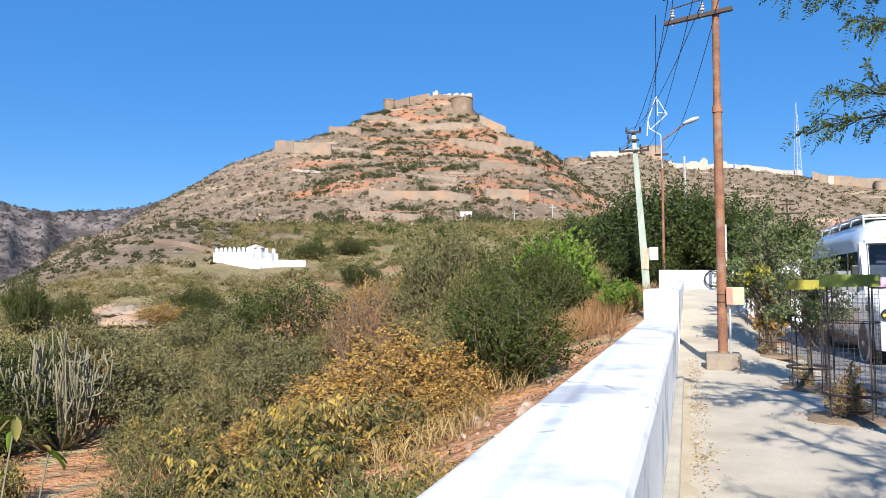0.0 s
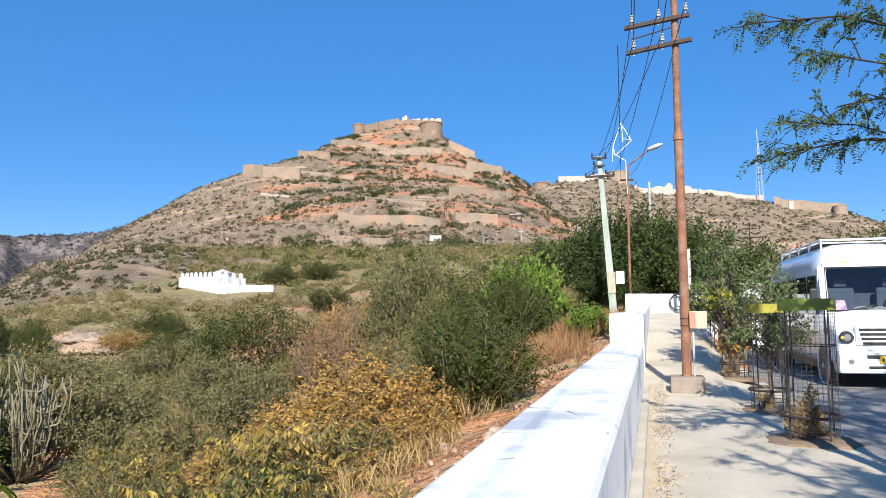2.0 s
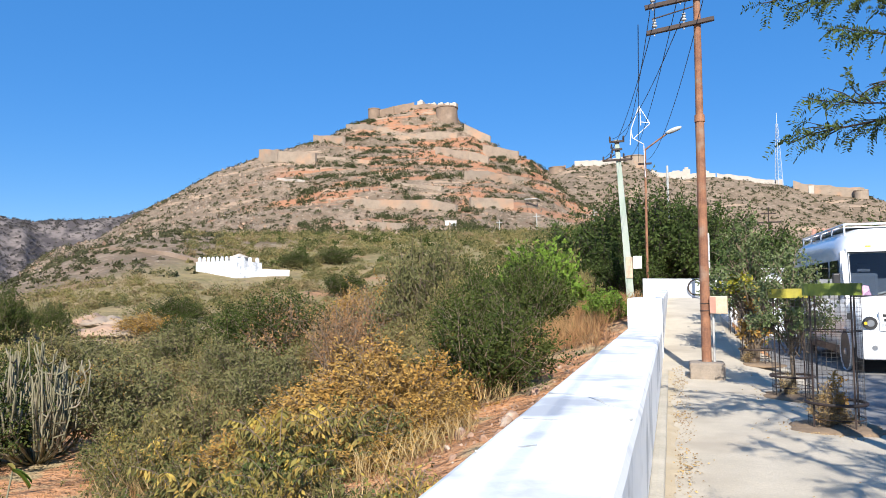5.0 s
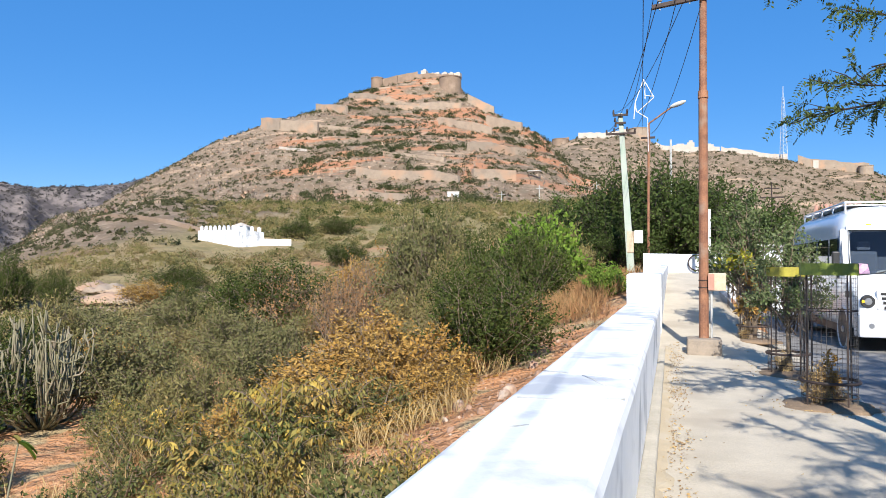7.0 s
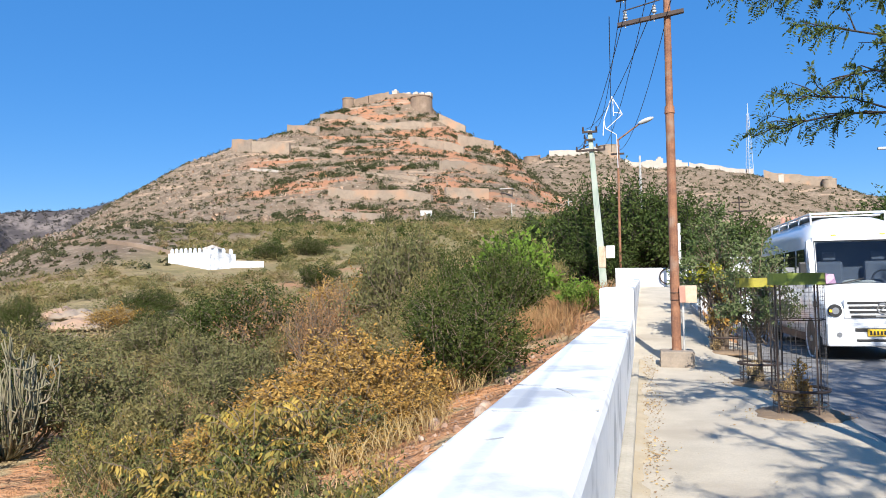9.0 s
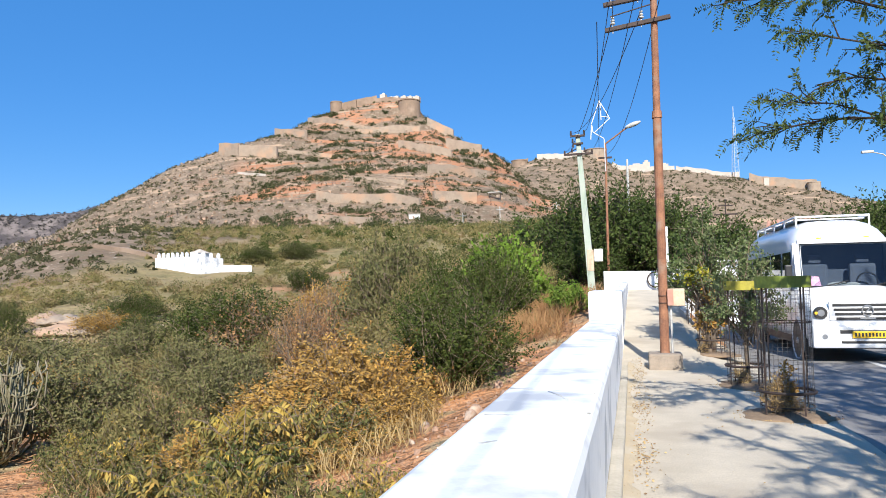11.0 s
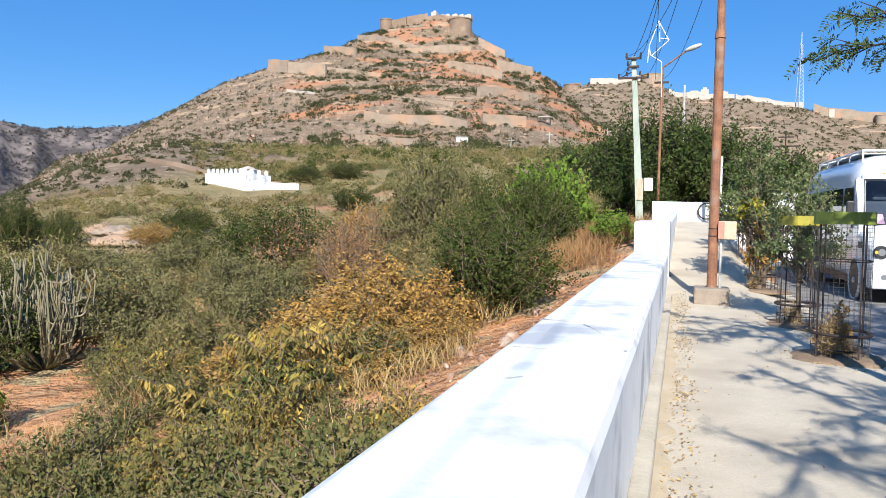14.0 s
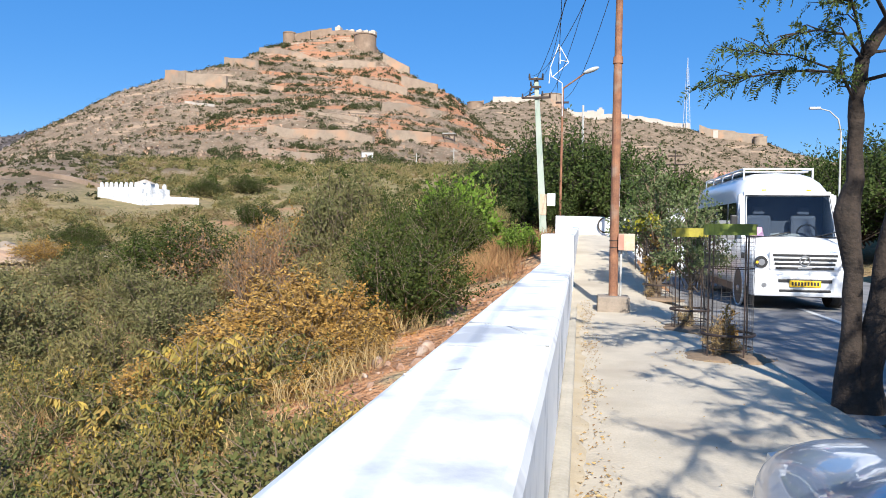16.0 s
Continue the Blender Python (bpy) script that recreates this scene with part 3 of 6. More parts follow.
# sand drifted along the foot of the ledge
bm = bmesh.new()
rim = []
for k in range(67):
    y = 1.6 + k * 0.18
    reach = 0.07 + 0.13 * noise.noise((0.0, y * 0.9, 3.0)) + 0.06 * noise.noise((0.0, y * 3.1, 7.0))
    rim.append([bm.verts.new((-0.112, y, pave_height(0, y) + 0.022)), bm.verts.new((-0.112 + reach * 0.6, y, pave_height(0, y) + 0.014)), bm.verts.new((-0.112 + max(reach, 0.04) * 1.5, y, pave_height(0.1, y) - 0.004))])
for p, q in zip(rim, rim[1:]):
    for k in range(2):
        bm.faces.new((p[k], p[k + 1], q[k + 1], q[k]))
me = bpy.data.meshes.new("sand_drift")
bm.to_mesh(me), bm.free()
me.materials.append(M_SAND)
tagged(new("sand_drift", me), "yellow-brown sand drifted along the ledge", "sand", kind="stuff")

# dark painted ring on the far wall
e = thing("painted_ring", "dark ring painted on a whitewashed wall", "wall mark", (0.72, 23.93, 1.66))
part("ring", torus(0.24, 0.022, (0, 0, 0), "Y", 36, 6), M_DARKIRON, e)


# ---- the hill's walls, fort and shrine ----
def stone_run(name, label, category, pts, height, thick, material, sink=3.0, merlon=0.0, group="", level=False, kind=""):
    """A masonry wall over uneven land along plan points, with an uneven top, and merlons where wanted."""
    verts, faces = [], []
    fine_pts = []
    for a, b in zip(pts, pts[1:]):
        a, b = Vector(a), Vector(b)
        count = max(2, int((b - a).length / 2.5))
        fine_pts += [a.lerp(b, s / count) for s in range(count)]
    fine_pts.append(Vector(pts[-1]))
    zs = [on_land(p.x, p.y) for p in fine_pts]
    tops = [z + height for z in zs]
    if level:
        m = len(tops)
        ends = level if isinstance(level, tuple) else (tops[0], tops[-1])
        tops = [ends[0] * (1 - k / (m - 1)) + ends[1] * k / (m - 1) for k in range(m)]
        tops = [max(t, z + 0.5) for t, z in zip(tops, zs)]
    rings = []
    for k, p in enumerate(fine_pts):
        d = (fine_pts[min(k + 1, len(fine_pts) - 1)] - fine_pts[max(k - 1, 0)]).normalized()
        s = Vector((d.y, -d.x)) * thick / 2
        j = 0.0 if merlon else 0.12 * height * noise.noise((p.x * 0.21, p.y * 0.21, 5.0))
        start = len(verts)
        for sx, z in ((1.12, zs[k] - sink), (1.0, tops[k] + j), (-1.0, tops[k] + j), (-1.12, zs[k] - sink)):
            verts.append((p.x + s.x * sx, p.y + s.y * sx, z))
        rings.append(start)
    for p, q in zip(rings, rings[1:]):
        for k in range(3):
            faces.append((p + k, p + k + 1, q + k + 1, q + k))
    faces += [(rings[0] + 3, rings[0] + 2, rings[0] + 1, rings[0]), tuple(rings[-1] + k for k in range(4))]
    t = thing(name, label, category, (0, 0, 0), group, kind=kind)
    part("masonry", mesh_of("masonry", verts, faces, material), material, t)
    if merlon:
        total = sum((Vector(b) - Vector(a)).length for a, b in zip(pts, pts[1:]))
        count = int(total / (merlon * 1.9))
        shared = None
        for k in range(count):
            f = (k + 0.5) / count * (len(fine_pts) - 1)
            i = min(int(f), len(fine_pts) - 2)
            p = fine_pts[i].lerp(fine_pts[i + 1], f - i)
            d = (fine_pts[i + 1] - fine_pts[i]).normalized()
            top = tops[i] * (1 - (f - i)) + tops[i + 1] * (f - i)
            if shared is None:
                bm = bmesh.new()
                w, h, q = merlon * 0.5, merlon * 1.6, min(thick * 0.5, merlon * 0.22)
                ring = [(-w, 0), (w, 0), (w, h * 0.65), (w * 0.55, h * 0.92), (0, h), (-w * 0.55, h * 0.92), (-w, h * 0.65)]
                front, back = [bm.verts.new((x, -q, z)) for x, z in ring], [bm.verts.new((x, q, z)) for x, z in ring]
                bm.faces.new(front)
                bm.faces.new(back[::-1])
                for s in range(7):
                    bm.faces.new((front[s], back[s], back[(s + 1) % 7], front[(s + 1) % 7]))
                bmesh.ops.recalc_face_normals(bm, faces=bm.faces)
                shared = bpy.data.meshes.new("merlon")
                bm.to_mesh(shared), bm.free()
                shared.materials.append(material)
            o = part("merlon", shared, material, t)
            o.matrix_basis = Matrix.Translation((p.x, p.y, top - 0.05)) @ Matrix.Rotation(math.atan2(d.y, d.x), 4, "Z")
    return t


TERRACES = [
    ([(-176, 376), (-152, 364), (-128, 362), (-108, 370)], 2.6), ([(-106.9, 380.9), (-92.3, 381.8)], 4.2), ([(-87.4, 346.2), (-68.7, 341.2)], 4.2),
    ([(-183.6, 350.7), (-161, 341)], 4.4), ([(-192.9, 311.4), (-178.1, 303.7)], 5.2), ([(-175.9, 300.9), (-155.4, 298.5)], 5.0),
    ([(-102.9, 317.3), (-85.2, 311.6), (-76.6, 312.6)], 3.6), ([(-74.6, 266.8), (-66.2, 282.2), (-58, 296)], 3.2), ([(-102.3, 225.2), (-81.9, 220.3), (-63.2, 215.5)], 2.8),
    ([(-61.4, 224.6), (-49.9, 236.4)], 3.4), ([(-94.5, 201.8), (-83.4, 197.7), (-70.6, 191.2)], 1.9), ([(-37.6, 214.8), (-29.1, 237.3)], 2.6),
    ([(-159.5, 304.8), (-129.7, 303)], 1.6), ([(-102.9, 250.5), (-77.3, 245.2)], 1.4), ([(-139.7, 357.2), (-113.7, 362.4)], 1.6)]
for pts, h in TERRACES:
    stone_run("retaining_wall", "pale stone retaining wall on the hillside terrace", "retaining wall", pts, h, 1.4, M_TERRACE, 2.5, 0, "terrace walls", len(pts) == 2)
stone_run("white_kerb", "low whitewashed kerb on the hillside track", "kerb", [(-158.7, 270.1), (-150, 265.5), (-141.2, 260.8)], 0.9, 0.8, M_LIME, 1.5)


def polar(az, r):
    return (r * math.sin(radians(az)), r * math.cos(radians(az)))


def bastion(name, label, x, y, radius, z0, z1, material, group="", merlon=0.0):
    """A round tower that leans in towards its top, with a rounded coping."""
    t = thing(name, label, "bastion", (x, y, 0), group)
    bm = bmesh.new()
    prof = [(radius * 1.12, z0), (radius * 1.02, z0 * 0.35 + z1 * 0.65), (radius, z1 - 0.8), (radius * 1.05, z1 - 0.7), (radius * 1.05, z1 - 0.15), (radius * 0.98, z1), (radius * 0.55, z1)]
    rings = [[bm.verts.new((q * math.cos(k * math.pi / 14), q * math.sin(k * math.pi / 14), z)) for k in range(28)] for q, z in prof]
    for p, q in zip(rings, rings[1:]):
        for k in range(28):
            bm.faces.new((p[k], p[(k + 1) % 28], q[(k + 1) % 28], q[k]))
    bm.faces.new(rings[-1])
    part("drum", bm, material, t)
    return t


# hilltop fort
fort_base = 104.0
bastion("fort_bastion", "round brown stone bastion on the summit", *polar(-17.1, 409), 6.2, fort_base - 10, 109.4, M_FORT)
bastion("fort_bastion", "round brown stone bastion on the summit", *polar(-22.9, 425), 3.6, fort_base - 8, 112.6, M_FORT)
FORT_LINES = [([polar(-22.6, 425), polar(-21.3, 421)], (111.6, 113.2)), ([polar(-21.3, 421), polar(-19.7, 421)], (113.2, 115.6)), ([polar(-19.7, 421), polar(-17.6, 418)], (114.0, 111.8))]
for pts, ends in FORT_LINES:
    stone_run("fort_wall", "brown stone fort wall on the summit", "fort wall", pts, 5.2, 2.0, M_FORT, 8, 0, "summit walls", ends)
stone_run("fort_wall", "brown stone fort wall on the summit", "fort wall", [polar(-19.9, 431), polar(-17.2, 431)], 8.0, 4.0, M_FORT, 6, 0, "summit walls", (117.0, 116.4))
for az, w, h in ((-19.15, 1.7, 3.6), (-18.5, 1.2, 2.0), (-18.1, 1.6, 2.4), (-17.5, 1.7, 2.6), (-17.0, 1.5, 2.4), (-16.5, 2.0, 2.4)):
    x, y = polar(az, 432)
    t = thing("summit_pavilion", "small whitewashed pavilion on the fort top", "pavilion", (x, y, 116.4 if az > -18.8 else 117.0), "white fort pavilions")
    part("body", box(-w, w, -2, 2, -2, h * 0.6, 0.15), M_LIME, t)
    bm = bmesh.new()
    bmesh.ops.create_uvsphere(bm, u_segments=14, v_segments=8, radius=1.0, matrix=Matrix.Translation((0, 0, h * 0.6)) @ Matrix.Diagonal((w * 0.7, 1.4, h * 0.36, 1)))
    part("dome", bm, M_LIME, t)

# long fort on the ridge
def ridge_run(a0, a1, h, material, label, r=645):
    steps = max(2, int(abs(a1 - a0) / 0.8) + 1)
    stone_run("ridge_wall", label, "fort wall", [polar(a, r) for a in np.linspace(a0, a1, steps)], h, 3.0, material, 8, 0, "ridge fort walls")


ridge_run(-8.9, -7.7, 3.6, M_FORT, "brown stone fort wall along the ridge")
ridge_run(-7.0, -3.2, 4.2, M_LIME, "pale plastered fort wall along the ridge")
ridge_run(-1.2, 3.4, 3.0, M_LIME, "pale plastered fort wall along the ridge")
ridge_run(3.5, 7.4, 3.2, M_LIME, "tan stone fort wall along the ridge")
ridge_run(8.6, 13.0, 6.5, M_TERRACE, "tan stone fort wall along the ridge")
for az, rad, up in ((-8.4, 7, 2.0), (-2.4, 9, 5.0), (12.8, 5, 3.5)):
    x, y = polar(az, 642)
    z = on_land(x, y)
    bastion("ridge_bastion", "round tan stone bastion of the ridge fort", x, y, rad, z - 10, z + up + 2, M_TERRACE if az != -8.4 else M_FORT)
for az, w, h in ((1.35, 3.0, 9.0), (0.6, 6.0, 5.5), (9.7, 2.0, 6.0), (2.6, 4, 4.8)):
    x, y = polar(az, 646)
    z = on_land(x, y)
    t = thing("ridge_house", "small white building on the ridge", "building", (x, y, z), "ridge houses")
    part("body", box(-w, w, -3, 3, -5, h * 0.8, 0.2), M_LIME, t)
    part("parapet", box(-w * 0.5, w * 0.5, -2, 2, h * 0.8, h, 0.2), M_LIME, t)


def lattice_mast(x, y, z, height, width):
    t = thing("radio_mast", "tall thin lattice radio mast on the ridge", "mast", (x, y, z))
    corners = [(math.cos(a) * width, math.sin(a) * width) for a in (0.3, 2.4, 4.5)]
    taper = lambda f: 1 - 0.75 * f  # noqa: E731
    for cx, cy in corners:
        part("leg", rod((cx, cy, -3), (cx * 0.25, cy * 0.25, height), 0.26, 0.18, 6), M_STEELGREY, t)
    runs = []
    n = 16
    for k in range(n):
        f, g = k / n, (k + 1) / n
        for i in range(3):
            a, b = corners[i], corners[(i + 1) % 3]
            runs.append(([(a[0] * taper(f), a[1] * taper(f), f * height), (b[0] * taper(g), b[1] * taper(g), g * height)], [0.12, 0.12]))
    part("bracing", tubes("bracing", runs, 4, M_STEELGREY), M_STEELGREY, t)
    part("antenna", rod((0, 0, height), (0, 0, height + 9), 0.4, 0.3, 6), M_STEELGREY, t)
    part("cabin", box(-2.5, 2.5, -2, 2, -3, 3.2, 0.2), M_LIME, t)


M_STEELGREY = surface("pale_grey_steel", (0.50, 0.55, 0.62), (0.42, 0.46, 0.52), 0.5, 0.6, 0.0, 5)
mx, my = polar(7.68, 650)
lattice_mast(mx, my, on_land(mx, my), 50, 3.6)

# whitewashed shrine in the field
stone_run("shrine_wall", "whitewashed crenellated enclosure wall in the scrub", "shrine wall", [(-58.2, 79.5), (-50.9, 77.6)], 1.95, 0.5, M_WHITEWASH, 3, 0.42, "shrine walls", (6.05, 5.95))
stone_run("shrine_wall", "whitewashed crenellated enclosure wall in the scrub", "shrine wall", [(-50.85, 77.7), (-49.6, 80.6)], 1.75, 0.5, M_WHITEWASH, 3, 0.42, "shrine walls", (5.95, 5.8))
stone_run("low_white_wall", "low plain whitewashed wall beside the shrine", "wall", [(-49.6, 80.4), (-46.4, 82.2)], 1.05, 0.5, M_WHITEWASH, 3, 0, "", (4.95, 4.9))
t = thing("shrine_roof", "small whitewashed pyramid roof within the enclosure", "shrine", (-54.0, 82.5, 4.75))
bm = bmesh.new()
bmesh.ops.create_cone(bm, cap_ends=True, segments=4, radius1=1.35, radius2=0.1, depth=0.5, matrix=Matrix.Translation((0, 0, 2.2)) @ Matrix.Rotation(0.6, 4, "Z"))
part("roof", bm, M_LIME, t)
part("body", box(-0.85, 0.85, -0.85, 0.85, -2, 1.96, 0.05), M_WHITEWASH, t)
x, y = -60.2, 198.9
t = thing("white_hut", "small low white hut on the hillside", "hut", (x, y, on_land(x, y)), rz=20)
part("body", box(-1.6, 1.6, -1, 1, -1, 1.1, 0.06), M_WHITEWASH, t)
part("roof", box(-1.8, 1.8, -1.2, 1.2, 1.1, 1.3, 0.05), M_LIME, t)
t = thing("grey_shelter", "small grey roofed shelter on the hill", "hut", (*polar(-10.4, 246), on_land(*polar(-10.4, 246))))
part("roof", box(-2.2, 2.2, -1.5, 1.5, 2.0, 2.3, 0.06), M_GREYCONC, t)
for sx in (-1.9, 1.9):
    part("post", rod((sx, 0, -0.5), (sx, 0, 2.05), 0.09), M_DARKIRON, t)


# ---- scrub over hill and field ----
def clumps(name, places, sizes, per, leaf, material, rng, label, flat=0.7, hollow=0.35):
    """Countless bushes as loose leaf clusters in one mesh."""
    k = len(places)
    total = k * per
    idx = np.repeat(np.arange(k), per)
    d = rng.normal(size=(total, 3))
    d /= np.linalg.norm(d, axis=1, keepdims=True)
    lobes = 0.85 + 0.3 * np.sin(3 * np.arctan2(d[:, 1], d[:, 0]) + idx * 1.7) * np.sin(idx * 0.9)
    s = sizes[idx][:, None]
    rad = (hollow + (1 - hollow) * rng.random((total, 1)) ** 0.5) * lobes[:, None]
    d[:, 2] = np.abs(d[:, 2])
    pts = places[idx] + d * s * rad * np.array([1, 1, flat])
    ways = d * 0.5 + rng.normal(size=(total, 3))
    me = leaves_mesh(name, pts, ways, leaf, leaf * 0.62, material, rng)
    return tagged(new(name, me), label, "scrub", kind="stuff")


rng = np.random.default_rng(5)


def scatter(count, a0, a1, r0, r1, seed):
    g = np.random.default_rng(seed)
    az = np.radians(g.uniform(a0, a1, count))
    r = np.sqrt(g.uniform(r0**2, r1**2, count))
    x, y = r * np.sin(az), r * np.cos(az)
    return x, y, g


# bushes on the hill: loose all over, and in dark rows along the terraces
x, y, g = scatter(9000, -52, 16, 150, 470, 7)
z = land(x, y)
keep = (fbm(x / 18, y / 18, 71, 3) + 0.4 * g.random(len(x)) > 0.12)
x, y, z = x[keep], y[keep], z[keep]
clumps("hill_scrub", np.stack([x, y, z - 0.1], -1), 0.7 + 1.5 * g.random(len(x)) ** 2.2, 44, 0.48, M_HILLBUSH, rng, "countless grey-green thorn bushes on the stony hill", 0.85, 0.5)
x, y, g = scatter(9000, -29, 4, 185, 450, 27)
z = land(x, y)
keep = (fbm(x / 34, z / 3.4, 73, 3) > 0.02) & (z > 17) & (fbm(x / 6, y / 6, 75, 2) > 0.02)
x, y, z = x[keep], y[keep], z[keep]
clumps("terrace_scrub", np.stack([x, y, z - 0.2], -1), 1.1 + 1.9 * g.random(len(x)) ** 1.6, 80, 0.5, M_TERRACEBUSH, rng, "dark green thorn bushes in rows along the terraces", 0.95, 0.5)
x, y, g = scatter(3600, -14, 18, 330, 655, 9)
z = land(x, y)
clumps("ridge_scrub", np.stack([x, y, z], -1), 0.9 + 1.7 * g.random(len(x)) ** 2, 16, 1.1, M_HILLBUSH, rng, "thorn bushes on the far ridge")
x, y, g = scatter(7000, -66, -36, 420, 1010, 11)
z = land(x, y)
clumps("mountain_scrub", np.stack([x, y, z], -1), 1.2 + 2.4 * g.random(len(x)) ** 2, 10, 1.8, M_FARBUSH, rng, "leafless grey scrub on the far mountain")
# loose rock over the hill
x, y, g = scatter(16000, -52, 2, 150, 455, 8)
z = land(x, y)
tagged(new("hill_stones", leaves_mesh("hill_stones", np.stack([x, y, z - 0.1], -1), g.normal(size=(len(x), 3)) + [0, 0, 0.6], 1.1, 0.8, M_TERRACE, g, 0.8)), "loose pale stones over the hillside", "stones", kind="stuff")
# field scrub in three kinds: rounded bushes in loose drifts with open straw between them
for seed, mat_, share, lab in ((13, M_OLIVE, 1.0, "olive and straw-coloured scrub bushes over the field"), (17, M_GREY, 0.6, "grey-green scrub bushes over the field"), (19, M_DRYSCRUB, 0.5, "rusty dry scrub over the field")):
    for r0, r1, count, per, leaf in ((26, 52, 150, 420, 0.12), (52, 95, 640, 230, 0.16), (95, 165, 720, 110, 0.24)):
        x, y, g = scatter(int(count * share), -64 if r0 < 90 else -37, -3, r0, r1, seed + r0)
        keep = (np.abs(x + 52) > 6.5) | (np.abs(y - 77) > 7.5)
        keep &= ~((np.hypot(x + 41, y - 47) < 7.5))
        keep &= fbm(x / 9, y / 9, seed, 3) > -0.08
        x, y = x[keep], y[keep]
        z = land(x, y)
        clumps("field_scrub", np.stack([x, y, z - 0.05], -1), 0.5 + 1.45 * g.random(len(x)) ** 1.8, int(per * 1.1), leaf * 1.08, mat_, rng, lab, 0.85, 0.6)
# scrub at the foot of the hill
x, y, g = scatter(900, -33, 16, 120, 215, 23)
z = land(x, y)
clumps("foot_scrub", np.stack([x, y, z - 0.1], -1), 0.4 + 1.4 * g.random(len(x)) ** 2.2, 60, 0.32, M_OLIVE, rng, "low olive scrub at the foot of the hill", 0.9, 0.6)
x, y, g = scatter(260, -35, -3, 88, 215, 24)
keep = (np.abs(x + 52) > 7.5) | (np.abs(y - 77) > 8.5)
x, y = x[keep], y[keep]
clumps("foot_scrub", np.stack([x, y, land(x, y) - 0.1], -1), 0.7 + 1.7 * g.random(len(x)) ** 2, 170, 0.28, M_GREEN, rng, "dark green bushes at the foot of the hill", 0.95, 0.7)
x, y, g = scatter(800, -54, -34, 92, 215, 25)
keep = x < -57
x, y = x[keep], y[keep]
clumps("foot_scrub", np.stack([x, y, land(x, y) - 0.1], -1), 0.35 + 1.1 * g.random(len(x)) ** 2.4, 50, 0.34, M_HILLBUSH, rng, "small grey-green bushes on the stony foot of the hill", 0.9, 0.6)


def tufts(name, x, y, blades, height, material, rng, label, lean=0.35):
    k = len(x)
    z = land(x, y)
    idx = np.repeat(np.arange(k), blades)
    base = np.stack([x, y, z], -1)[idx] + rng.normal(size=(k * blades, 3)) * [0.07, 0.07, 0.0]
    ways = rng.normal(size=(k * blades, 3)) * lean
    ways[:, 2] = 1
    return tagged(new(name, leaves_mesh(name, base, ways, height, height * 0.018 + 0.003, material, rng, 0.6)), label, "grass", kind="stuff")


x, y, g = scatter(3600, -66, -4, 3, 30, 29)
keep = (x < -3.0) & (np.hypot(x, y) > 7.5) & (fbm(x / 2.5, y / 2.5, 83, 3) > 0.02) & (np.hypot(x + 10.5, y - 9.5) > 2.2)
tufts("dry_grass", x[keep], y[keep], 16, 0.42, M_STRAW, rng, "dry straw-coloured grass on red soil")
x, y, g = scatter(3800, -24, -2.5, 14, 34, 31)
keep = (x < -1.2 - 0.9 * g.random(len(x))) & (x > -9) & ((y > 17) | (x < -3.5)) & (fbm(x / 1.6, y / 1.6, 85, 3) > -0.05)
tufts("rusty_grass", x[keep], y[keep], 18, 0.55, M_REDGRASS, rng, "red-brown dry grass on the bank below the wall")
x, y, g = scatter(300, -62, -30, 7, 24, 37)
keep = fbm(x / 3, y / 3, 91, 3) > 0.0
tufts("rusty_grass", x[keep], y[keep], 14, 0.24, M_REDGRASS, rng, "red-brown dry weeds among the shrubs")


# ---- shrubs, cactus, trees ----
def unit(v):
    return v / (np.linalg.norm(v) + 1e-9)


